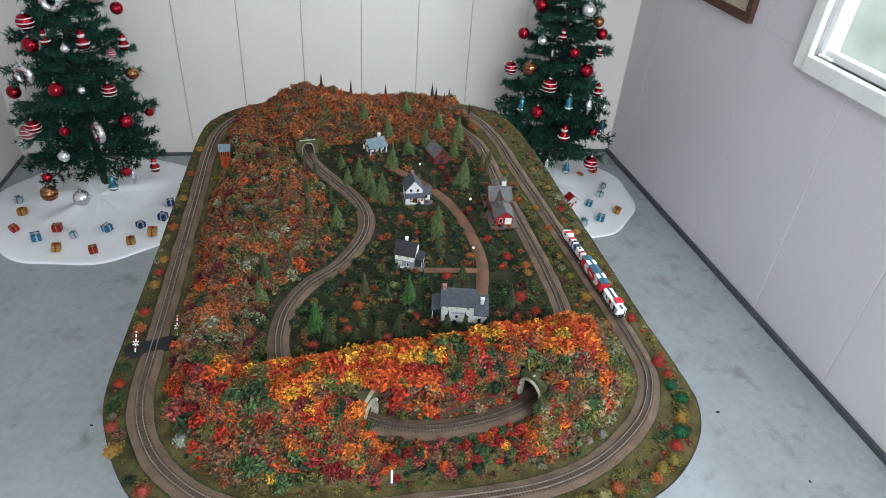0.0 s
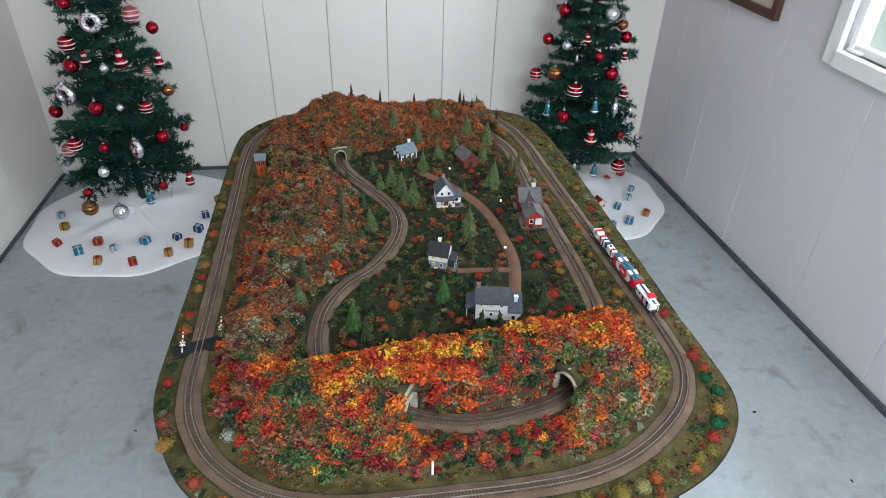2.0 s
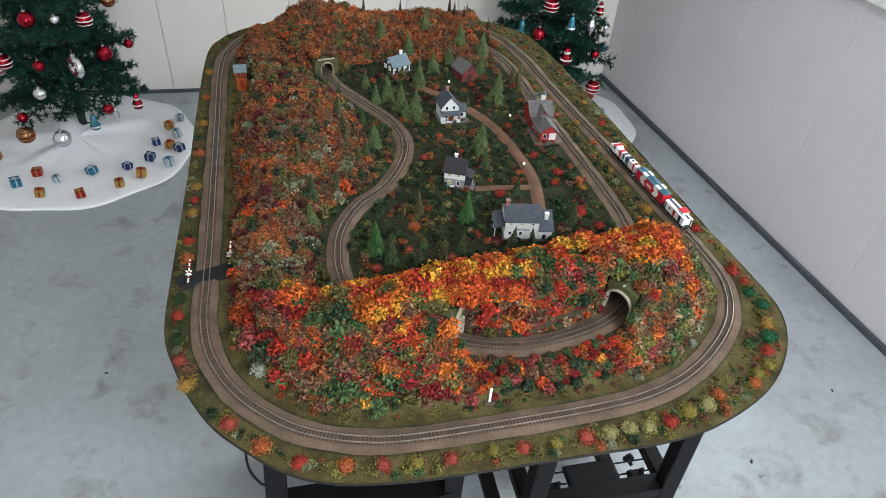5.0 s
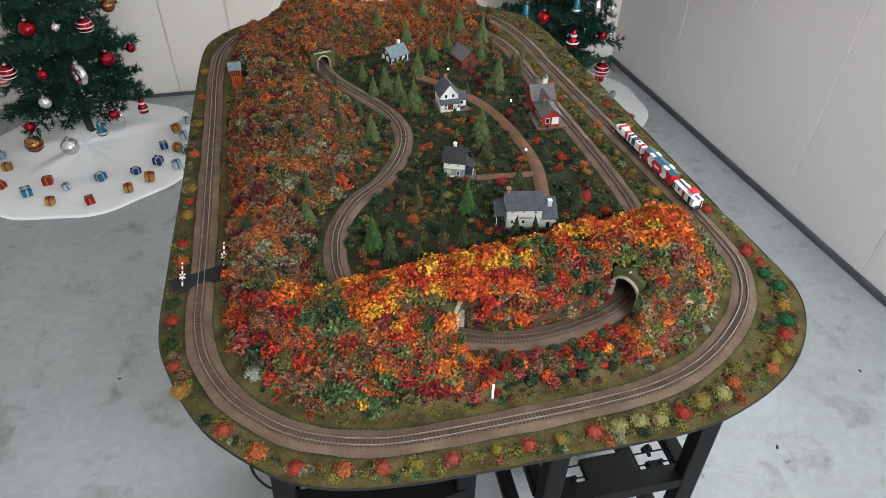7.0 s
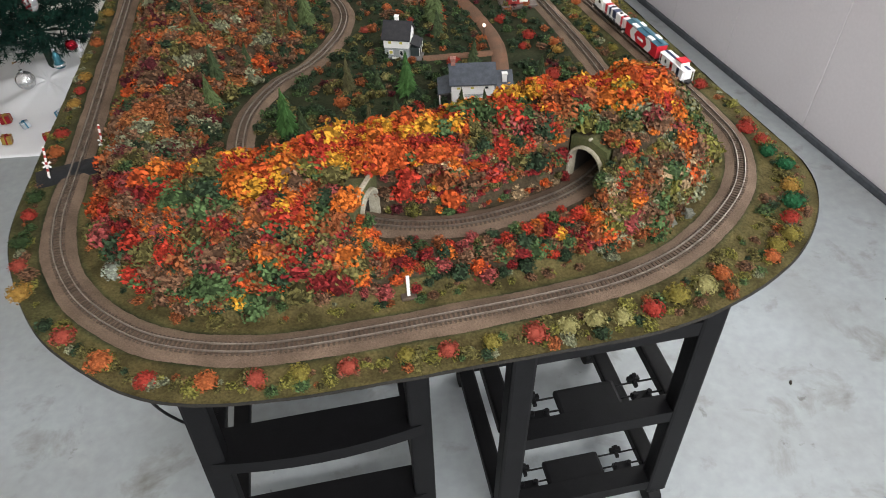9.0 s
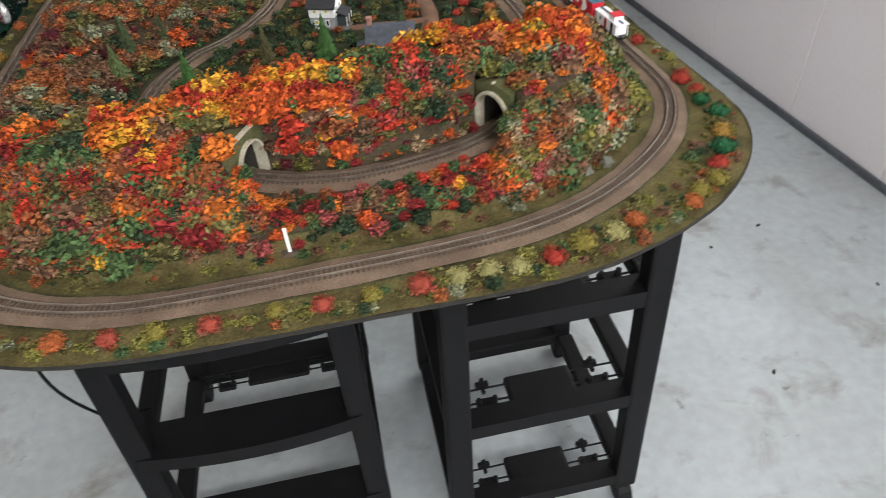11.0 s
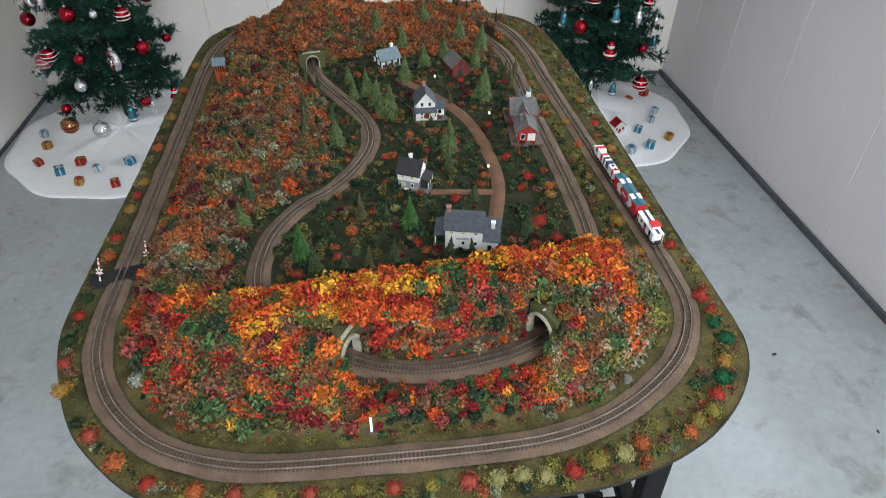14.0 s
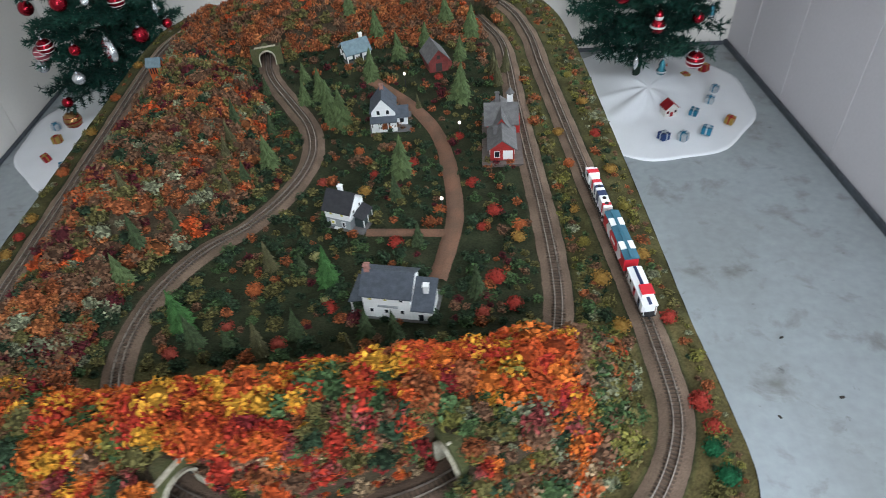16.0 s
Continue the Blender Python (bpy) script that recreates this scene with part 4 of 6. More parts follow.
def conifer_proto(label, colour, layers, spread, k, tip=None):
    r = random.Random(50 + k)
    ob = thing("model_conifer", label, "model tree", group="conifers on the layout")
    bm = bmesh.new()
    rod(bm, (0, 0, -0.05), (0, 0, 0.95), 0.028, 0.008, 6)
    part("trunk", bm, M_bark, ob)
    V, F, T = [], [], []
    for L in range(layers):
        f = L / (layers - 1)
        z = 0.10 + 0.82 * f
        rad = spread * (1 - f) ** 0.85 + 0.02
        n = max(6, int(15 - 8 * f))
        for i in range(n):
            a = 2 * math.pi * (i + r.uniform(-.35, .35)) / n + L * 0.7
            q = rad * r.uniform(0.7, 1.15)
            c, s = math.cos(a), math.sin(a)
            dz = -0.05 - 0.05 * r.random()
            w = 0.18 * q + 0.012
            b = len(V)
            V += [(0, 0, z + 0.06), (c * q * .6 - s * w, s * q * .6 + c * w, z + dz * .5), (c * q, s * q, z + dz), (c * q * .6 + s * w, s * q * .6 - c * w, z + dz * .5), (c * q * .5, s * q * .5, z + .035)]
            F += [(b, b + 1, b + 4), (b + 1, b + 2, b + 4), (b + 2, b + 3, b + 4), (b + 3, b, b + 4), (b, b + 3, b + 2, b + 1)]
            T += [r.random()] * 5
    cols = [colour, tuple(c * 0.75 for c in colour), tuple(min(1, c * 1.25) for c in colour)]
    raw_part("crown", V, F, tone_material("conifer", cols), ob, "", False, T)
    return ob


M_bark = material("bark", (0.10, 0.065, 0.04), 0.9, scale=80, vary=0.4, bump=0.4)
conifers = [conifer_proto("olive green bottle-brush conifer in the valley", (.075, .105, .042), 16, .285, 0), conifer_proto("dull dark green conifer in the valley", (.045, .065, .03), 14, .23, 1),
            conifer_proto("bright green plastic conifer in the valley", (.045, .11, .032), 14, .25, 2), conifer_proto("thin brownish conifer in the valley", (.08, .075, .036), 12, .19, 3)]
trees = [(2, .019, .502, .062), (3, -.064, .533, .05), (0, -.259, .51, .05), (2, -.157, .434, .066), (1, -.133, .406, .05), (3, -.049, .388, .055), (1, -.088, .397, .04), (0, .103, .735, .068),
         (1, .099, .674, .045), (0, -.008, .887, .068), (0, -.035, .926, .062), (0, -.114, .777, .056), (0, -.086, .967, .045), (0, -.055, .979, .06), (1, -.129, .868, .04), (3, -.159, .688, .045),
         (0, .199, .954, .072), (0, .175, 1.229, .06), (0, .225, 1.193, .065), (0, .08, 1.118, .056), (0, .031, 1.201, .06), (0, -.033, 1.273, .05), (0, .09, 1.286, .05), (3, .263, 1.035, .05),
         (3, .286, 1.048, .05), (1, .135, .572, .04), (1, -.252, .568, .05), (3, -.175, .759, .045), (1, .077, .410, .05), (1, .114, .406, .045), (3, .06, .385, .035), (3, -.194, 1.013, .04), (1, -.168, 1.011, .035),
         (0, -.026, .888, .045), (0, .030, 1.046, .06), (3, -.175, .80, .05), (1, -.185, .86, .045), (1, -.14, .72, .045), (3, .125, .93, .03), (1, -.21, .60, .04), (3, -.27, .62, .04), (1, -.02, .53, .03), (1, -.01, .415, .045),
         (0, .13, 1.17, .05), (0, .20, 1.11, .05), (0, -.10, 1.05, .04), (1, .215, .475, .05), (3, .27, 1.0, .05)]
for i, (k, x, y, s) in enumerate(trees):
    s *= 1.15
    m = pose(x, y, ground_z(x, y) - 0.001, random.uniform(-4, 4), random.uniform(-4, 4), random.uniform(0, 360)) @ Matrix.Diagonal((s, s, s, 1))
    if i == [q[0] for q in trees].index(k):
        conifers[k].matrix_world = m
    else:
        copy_thing(conifers[k], pose(0, 0, 0)).matrix_world = m
spire = conifer_proto("thin dark brown conifer on the far crest", (.035, .028, .018), 8, .13, 9)
for i, (x, y, s) in enumerate([(-.15, 1.37, .055), (-.066, 1.375, .05), (.035, 1.375, .045), (.173, 1.37, .055), (.224, 1.37, .05), (.287, 1.36, .05), (.178, 1.33, .05), (.20, 1.31, .04)]):
    m = pose(x, y, ground_z(x, y) - 0.001, 0, 0, i * 40) @ Matrix.Diagonal((s, s, s, 1))
    if i == 0:
        spire.matrix_world = m
    else:
        copy_thing(spire, pose(0, 0, 0)).matrix_world = m

# ---- model buildings ----
M_clap = material("white_clapboard", (0.83, 0.84, 0.83), 0.7, scale=120, vary=0.10, bump=0.3, stretch=(0.2, 0.2, 6))
M_slate = material("slate_roof", (0.085, 0.10, 0.125), 0.8, scale=150, vary=0.3, bump=0.5)
M_dslate = material("charcoal_roof", (0.035, 0.035, 0.04), 0.8, scale=150, vary=0.3, bump=0.5)
M_teal = material("blue_grey_roof", (0.17, 0.24, 0.27), 0.75, scale=150, vary=0.25, bump=0.4)
M_grey = material("weathered_grey_roof", (0.15, 0.145, 0.145), 0.85, scale=150, vary=0.3, bump=0.4)
M_redp = material("red_paint", (0.42, 0.03, 0.025), 0.6, scale=100, vary=0.25, bump=0.3)
M_barn = material("barn_red", (0.20, 0.035, 0.03), 0.8, scale=100, vary=0.3, bump=0.4)
M_dkwall = material("dark_green_wall", (0.03, 0.045, 0.045), 0.7, scale=100, vary=0.2, bump=0.3)
M_pane = material("dark_pane", (0.02, 0.025, 0.03), 0.15, scale=90, vary=0.2, bump=0)
M_lit = material("yellow_pane", (0.55, 0.50, 0.10), 0.3, scale=90, vary=0.2, bump=0)
M_brick = material("pink_brick", (0.45, 0.22, 0.18), 0.85, scale=200, vary=0.4, bump=0.4)
M_porchg = material("grey_porch", (0.30, 0.33, 0.34), 0.7, scale=90, vary=0.2, bump=0.2)
M_orange = material("orange_paint", (0.55, 0.11, 0.02), 0.6, scale=90, vary=0.3, bump=0.2)
M_plat = material("platform_planks", (0.16, 0.13, 0.115), 0.9, scale=90, vary=0.3, bump=0.3, stretch=(1, 6, 1))


def block(parent, name, x0, x1, y0, y1, z0, z1, mat, bevel=0.0004, label=""):
    return part(name, boxed(x0, x1, y0, y1, z0, z1, bevel), mat, parent, label)


def gable(parent, x0, x1, y0, y1, z, rise, mat, wallmat, along="x", over=0.003, th=0.0016):
    """Roof of two sloping slabs with gable walls under it; along: the way of the ridge."""
    cx, cy = (x0 + x1) / 2, (y0 + y1) / 2
    if along == "x":
        half, l0, l1 = (y1 - y0) / 2, x0 - over, x1 + over
    else:
        half, l0, l1 = (x1 - x0) / 2, y0 - over, y1 + over
    k = (half + over) / half
    for s in (-1, 1):
        bm = bmesh.new()
        prism(bm, [(0, rise + th), (s * half * k, rise - rise * k + th), (s * half * k, rise - rise * k), (0, rise)], l0, l1)
        if along == "x":
            bmesh.ops.rotate(bm, verts=bm.verts, matrix=Matrix.Rotation(radians(-90), 3, "Z"))
            bmesh.ops.translate(bm, verts=bm.verts, vec=(0, cy, z))
        else:
            bmesh.ops.translate(bm, verts=bm.verts, vec=(cx, 0, z))
        part("roof", bm, mat, parent)
    bm = bmesh.new()
    if along == "x":
        prism(bm, [(-half, 0), (half, 0), (0, rise * 0.98)], x0 + 0.0004, x1 - 0.0004)
        bmesh.ops.rotate(bm, verts=bm.verts, matrix=Matrix.Rotation(radians(-90), 3, "Z"))
        bmesh.ops.translate(bm, verts=bm.verts, vec=(0, cy, z))
    else:
        prism(bm, [(-half, 0), (half, 0), (0, rise * 0.98)], y0 + 0.0004, y1 - 0.0004)
        bmesh.ops.translate(bm, verts=bm.verts, vec=(cx, 0, z))
    part("gable_wall", bm, wallmat, parent)


def win(parent, x, z, face, w=0.0045, h=0.0075, glass=None, side="front", trim=None):
    """A window with its frame on a front (y = face) or side (x = face) wall."""
    fr, gl = bmesh.new(), bmesh.new()
    if side == "front":
        for d in ((x - w / 2 - .0008, x - w / 2), (x + w / 2, x + w / 2 + .0008)):
            box(fr, *d, face - .0009, face + .0002, z - h / 2, z + h / 2)
        for d in ((z - h / 2 - .0008, z - h / 2), (z + h / 2, z + h / 2 + .0008)):
            box(fr, x - w / 2 - .0008, x + w / 2 + .0008, face - .0009, face + .0002, *d)
        box(gl, x - w / 2, x + w / 2, face - .0003, face + .0002, z - h / 2, z + h / 2)
    else:
        k = 1 if side == "right" else -1
        lo, hi = sorted((face - k * .0002, face + k * .0009))
        for d in ((x - w / 2 - .0008, x - w / 2), (x + w / 2, x + w / 2 + .0008)):
            box(fr, lo, hi, *d, z - h / 2, z + h / 2)
        for d in ((z - h / 2 - .0008, z - h / 2), (z + h / 2, z + h / 2 + .0008)):
            box(fr, lo, hi, x - w / 2 - .0008, x + w / 2 + .0008, *d)
        lo, hi = sorted((face - k * .0002, face + k * .0003))
        box(gl, lo, hi, x - w / 2, x + w / 2, z - h / 2, z + h / 2)
    f = part("window", fr, trim or M_white, parent)
    part("pane", gl, glass or M_pane, f)


def chimney(parent, x, y, z0, z1, mat, s=0.003):
    c = block(parent, "chimney", x - s, x + s, y - s, y + s, z0, z1, mat)
    block(c, "chimney_cap", x - s - .0008, x + s + .0008, y - s - .0008, y + s + .0008, z1 - .0005, z1 + .0012, mat)


def site(name, label, x, y, yaw):
    return thing(name, label, "model house", pose(x, y, ZT + 0.0005 + max(0, ground_z(x, y) - ZT) * 0.5, 0, 0, yaw))


def farmhouse():
    o = site("model_farmhouse", "white clapboard model farmhouse with slate roof and side porch", .1026, .437, -9.6)
    block(o, "base", -.05, .06, -.003, .056, -.012, .0008, M_grey)
    block(o, "wall", -.030, .030, 0, .050, 0.0006, .040, M_clap)
    gable(o, -.030, .030, 0, .050, .040, .017, M_slate, M_clap)
    for x in (-.020, -.001, .019):
        win(o, x, .0335, 0, .0045, .0035, M_lit if x < 0 else M_pane)
        win(o, x, .0135, 0, .0045, .0065)
    for z in (.020, .0215, .023):
        block(o, "clapboard_ledge", -.012, .014, -.0008, .0002, z, z + .0005, M_porchg, 0)
    # lean-to porch on one side, low wing on the other
    block(o, "porch_floor", -.0465, -.0304, .004, .046, .0006, .002, M_grey)
    bm = bmesh.new()
    prism(bm, [(-.049, .023), (-.0302, .028), (-.0302, .0295), (-.049, .0245)], .000, .048)
    part("porch_roof", bm, M_slate, o)
    for y in (.004, .024, .044):
        block(o, "porch_post", -.0472, -.0458, y - .0007, y + .0007, .002, .0235, M_white, 0)
    block(o, "wing", .0304, .056, .0006, .036, .0006, .0215, M_clap)
    bm = bmesh.new()
    prism(bm, [(-.004, .0205), (.040, .0365), (.040, .038), (-.004, .022)], .0302, .0585)
    bmesh.ops.rotate(bm, verts=bm.verts, matrix=Matrix(((0, 1, 0), (1, 0, 0), (0, 0, 1))))
    bmesh.ops.recalc_face_normals(bm, faces=bm.faces)
    part("wing_roof", bm, M_slate, o)
    block(o, "wing_back", .0306, .0558, .0364, .0395, .0006, .035, M_clap)
    block(o, "wing_door", .039, .045, -.0003, .0008, .0008, .011, M_pane, 0)
    chimney(o, -.0265, .025, .052, .066, M_brick, .0032)
    chimney(o, .046, .022, .028, .042, M_white, .0032)


def cottage():
    o = site("model_cottage", "white two-storey model house with charcoal roof and grey lower storey", .020, .612, -21)
    block(o, "base", -.024, .040, -.003, .045, -.012, .0008, M_grey)
    block(o, "lower_wall", -.0193, .0193, .0004, .042, .0006, .017, M_porchg)
    block(o, "wall", -.020, .020, 0, .042, .0171, .033, M_clap)
    gable(o, -.020, .020, 0, .042, .033, .019, M_dslate, M_clap)
    for x in (-.010, .008):
        win(o, x, .0265, 0, .0045, .0045, M_lit)
    win(o, -.009, .010, .0004, .0055, .0055, M_lit)
    win(o, .008, .009, .0004, .004, .008)
    block(o, "door_step", -.007, .003, -.004, .0002, .0006, .0026, M_white)
    for y in (.012, .030):
        win(o, y, .0265, .020, .0045, .006, side="right")
    block(o, "side_shed", .0204, .034, .010, .038, .0006, .015, M_dkwall)
    bm = bmesh.new()
    prism(bm, [(.0204, .022), (.036, .0155), (.036, .017), (.0204, .0235)], .008, .040)
    part("shed_roof", bm, M_dslate, o)
    for y in (.011, .024, .037):
        block(o, "shed_post", .0345, .0355, y - .0005, y + .0005, .0006, .0156, M_white, 0)
    chimney(o, -.002, .024, .046, .059, M_clap, .0028)


def victorian():
    o = site("model_victorian_house", "white front-gabled model house with grey roof and porch", .070, .868, 3)
    block(o, "base", -.028, .044, -.014, .050, -.01, .0008, M_grey)
    block(o, "wall", -.022, .018, 0, .046, .0006, .034, M_clap)
    gable(o, -.022, .018, 0, .046, .034, .024, M_slate, M_clap, "y")
    for x in (-.010, .006):
        win(o, x, .032, 0, .005, .008)
        win(o, x, .012, 0, .005, .009)
    block(o, "porch_deck", -.024, .020, -.012, -.0004, .0006, .003, M_white)
    bm = bmesh.new()
    prism(bm, [(-.0135, .0185), (.001, .0235), (.001, .025), (-.0135, .020)], -.025, .021)
    bmesh.ops.rotate(bm, verts=bm.verts, matrix=Matrix(((0, 1, 0), (1, 0, 0), (0, 0, 1))))
    bmesh.ops.recalc_face_normals(bm, faces=bm.faces)
    part("porch_roof", bm, M_slate, o)
    for x in (-.023, -.009, .005, .019):
        block(o, "porch_post", x - .0007, x + .0007, -.0115, -.0101, .003, .0190, M_white, 0)
    block(o, "wing", .0184, .038, .008, .038, .0006, .018, M_clap)
    gable(o, .0184, .038, .008, .038, .018, .011, M_slate, M_clap)
    win(o, .028, .010, .008, .007, .008)
    chimney(o, -.002, .034, .052, .066, M_brick, .003)


def bungalow():
    o = site("model_bungalow", "dark green model bungalow with blue-grey roof and white trim", -.004, 1.128, 27)
    block(o, "base", -.028, .028, -.012, .040, -.01, .0008, M_grey)
    block(o, "wall", -.025, .025, 0, .036, .0006, .020, M_dkwall)
    gable(o, -.025, .025, -.008, .036, .020, .017, M_teal, M_dkwall)
    for x in (-.016, 0, .016):
        win(o, x, .011, 0, .007, .009, M_white)
    for x in (-.024, -.008, .008, .024):
        block(o, "porch_post", x - .001, x + .001, -.0085, -.0065, .0008, .0205, M_white, 0)
    for y in (.008, .026):
        win(o, y, .012, -.025, .008, .010, M_white, "left")
    win(o, .014, .026, -.025, .006, .006, M_white, "left")
    chimney(o, .018, .022, .032, .043, M_white, .003)


def barn():
    o = site("model_barn", "weathered red model barn with grey gable roof", .160, 1.062, 18)
    tagged(o, category="model barn")
    block(o, "wall", -.019, .019, 0, .050, -.008, .026, M_barn)
    gable(o, -.019, .019, 0, .050, .026, .020, M_grey, M_barn, "y", .004)
    block(o, "doorway", -.006, .006, -.0006, .0004, .0008, .018, M_tunnel, 0)
    for s in (-1, 1):
        block(o, "barn_door", *sorted((s * .0065, s * .0135)), -.0014, -.0002, .0008, .018, M_barn)
    block(o, "loft_door", -.003, .003, -.0008, .0004, .026, .033, M_tunnel, 0)
    block(o, "lean_to", .0192, .028, .006, .040, -.006, .014, M_barn)


def station():
    o = site("model_station", "red model railway station with grey roofs on a plank platform", .264, .750, -2)
    o.matrix_world = o.matrix_world @ Matrix.Diagonal((1.18, 1.05, 1.15, 1))
    tagged(o, category="model station")
    block(o, "platform", -.028, .027, -.006, .140, -.006, .0035, M_plat)
    block(o, "wall", -.017, .015, .004, .062, .0036, .024, M_redp)
    gable(o, -.017, .015, .004, .062, .024, .013, M_grey, M_redp, "y", .004)
    block(o, "sign_board", .000, .013, .0028, .0042, .006, .020, M_white, .0003, "blank white sign board")
    block(o, "hall", -.021, .019, .0624, .112, .0036, .030, M_redp)
    gable(o, -.021, .019, .0624, .112, .030, .018, M_grey, M_redp, "x", .004)
    block(o, "annex", -.016, .014, .1124, .132, .0036, .022, M_redp)
    gable(o, -.016, .014, .1124, .132, .022, .012, M_grey, M_redp, "y", .003)
    block(o, "bay", .0192, .025, .078, .096, .0036, .026, M_redp)
    for y in (.016, .034, .050):
        win(o, y, .014, -.017, .006, .009, M_pane, "left")
        win(o, y, .014, .015, .006, .009, M_pane, "right")
    win(o, -.008, .014, .004, .006, .009)
    win(o, .0, .036, .0624, .006, .006)
    gable(o, -.011, .009, .050, .086, .030, .015, M_grey, M_redp, "y", .003)
    block(o, "dormer_wall", -.011, .009, .0618, .0622, .024, .030, M_redp, 0)
    chimney(o, -.010, .030, .030, .043, M_grey, .0025)
    chimney(o, -.006, .100, .042, .058, M_grey, .0025)
    block(o, "cupola", .008, .016, .105, .113, .030, .052, M_white)
    bm = bmesh.new()
    rod(bm, (.012, .109, .052), (.012, .109, .062), .0068, .0003, 4)
    part("cupola_roof", bm, M_grey, o)


def tower():
    o = site("signal_tower", "small orange trackside signal tower with blue-grey roof", -.386, 1.054, 3)
    o.matrix_world = Matrix.Translation((0, 0, .011)) @ o.matrix_world @ Matrix.Diagonal((.82, .85, 1.25, 1))
    tagged(o, category="signal tower")
    block(o, "wall", -.014, .014, 0, .024, -.014, .030, M_orange)
    for x in (-.009, -.003, .003, .009):
        win(o, x, .022, 0, .0032, .011, M_pane, trim=M_orange)
    win(o, .012, .022, .014, .008, .010, M_pane, "right", M_orange)
    block(o, "door", -.004, .004, -.0008, .0004, .0, .012, M_redp)
    gable(o, -.014, .014, 0, .024, .030, .008, M_teal, M_orange, "x", .004)
    bm = bmesh.new()
    for k in range(6):
        box(bm, .0145 + k * .0022, .0165 + k * .0022, -.002, .004, .012 - k * .0022, .0135 - k * .0022)
    part("stair", bm, M_orange, o)


farmhouse(), cottage(), victorian(), bungalow(), barn(), station(), tower()

# ---- lamps, crossing gates, whistle post ----
M_globe = bpy.data.materials.new("lamp_globe")
M_globe.use_nodes = True
b = M_globe.node_tree.nodes["Principled BSDF"]
b.inputs["Base Color"].default_value = (0.9, 0.85, 0.8, 1)
b.inputs["Emission Color"].default_value = (1.0, 0.75, 0.65, 1)
b.inputs["Emission Strength"].default_value = 2.2
M_dark = material("dark_metal", (0.02, 0.02, 0.022), 0.5, 0.3, scale=90, vary=0.2, bump=0.1)


def street_lamp(x, y):
    o = thing("street_lamp", "tiny street lamp with a glowing white globe", "street lamp", pose(x, y, ground_z(x, y)), "street lamps on the layout")
    bm = bmesh.new()
    rod(bm, (0, 0, -.002), (0, 0, .026), .0009, .0006, 8)
    rod(bm, (0, 0, -.001), (0, 0, .003), .0018, .001, 8)
    part("pole", bm, M_dark, o)
    bm = spin([(0, .025), (.0015, .0255), (.0024, .0272), (.0021, .029), (.001, .0302), (0, .0305)], 12)
    part("globe", bm, M_globe, o, "glowing white globe", True)


for x, y in ((.097, 1.012), (.197, .833), (.169, .637)):
    street_lamp(x, y)


def crossing_gate(x, y, yaw, lean):
    o = thing("crossing_gate", "white and red striped level crossing gate standing raised", "crossing gate", pose(x, y, ZT + .003, 0, lean, yaw), "crossing gates")
    bm = bmesh.new()
    rod(bm, (0, 0, -.004), (0, 0, .022), .0012, .001, 8)
    part("post", bm, M_white, o)
    block(o, "gear_box", -.003, .003, -.0025, .0025, .006, .013, M_dark)
    arm = block(o, "arm", -.0012, .0012, -.0042, -.003, .006, .050, M_white, .0002)
    for k in range(4):
        block(arm, "stripe", -.0013, .0013, -.0043, -.0029, .014 + k * .010, .018 + k * .010, M_redp, 0)
    for a in (45, -45):
        bm = boxed(-.006, .006, -.0006, .0006, -.001, .001)
        bmesh.ops.transform(bm, matrix=pose(0, -.0018, .0225, 0, a, 0), verts=bm.verts)
        part("crossbuck", bm, M_white, o)
    for s in (-1, 1):
        bm = bmesh.new()
        rod(bm, (s * .003, -.0008, .0165), (s * .003, -.0026, .0165), .0017, .0017, 10)
        part("signal_light", bm, M_dark, o)


crossing_gate(-.457, .396, 10, 13)
crossing_gate(-.396, .432, 10, 10)
wp = thing("whistle_post", "white trackside whistle post on a dark base", "post", pose(-.0455, .099, ZT + .002))
block(wp, "post", -.0016, .0016, -.0008, .0008, .001, .030, M_white, .0002)
block(wp, "foot", -.008, .008, -.004, .004, -.002, .0018, M_tie, .0004)

# ---- the train, standing on the long side ----
M_twhite = material("train_white", (0.82, 0.82, 0.83), 0.35, scale=60, vary=0.05, bump=0.02)
M_tred = material("train_red", (0.62, 0.02, 0.035), 0.35, scale=60, vary=0.1, bump=0.02)
M_tblue = material("train_navy", (0.02, 0.035, 0.10), 0.35, scale=60, vary=0.1, bump=0.02)
M_tteal = material("train_roof_blue", (0.04, 0.14, 0.20), 0.45, scale=60, vary=0.15, bump=0.05)


def bogie(parent, y, name="truck"):
    t = block(parent, name, -.0062, .0062, y - .011, y + .011, .0035, .0068, M_dark)
    for dy in (-.007, .007):
        bm = bmesh.new()
        for s in (-1, 1):
            rod(bm, (s * .0040, y + dy, .0026), (s * .0052, y + dy, .0026), .0027, seg=14)
        rod(bm, (-.0046, y + dy, .0026), (.0046, y + dy, .0026), .0007, seg=6)
        part("wheelset", bm, M_rail, t)


def on_track(s):
    """A pose on the long side at the given y, nose towards +y."""
    i = min((k for k in range(len(outer)) if outer[k][0] > 0.2), key=lambda k: abs(outer[k][1] - s))
    t = tangents(outer, True)[i]
    if t[1] < 0:
        t = -t
    return pose(outer[i][0], outer[i][1], ZT + .0060, 0, 0, math.degrees(math.atan2(t[1], t[0])) - 90)


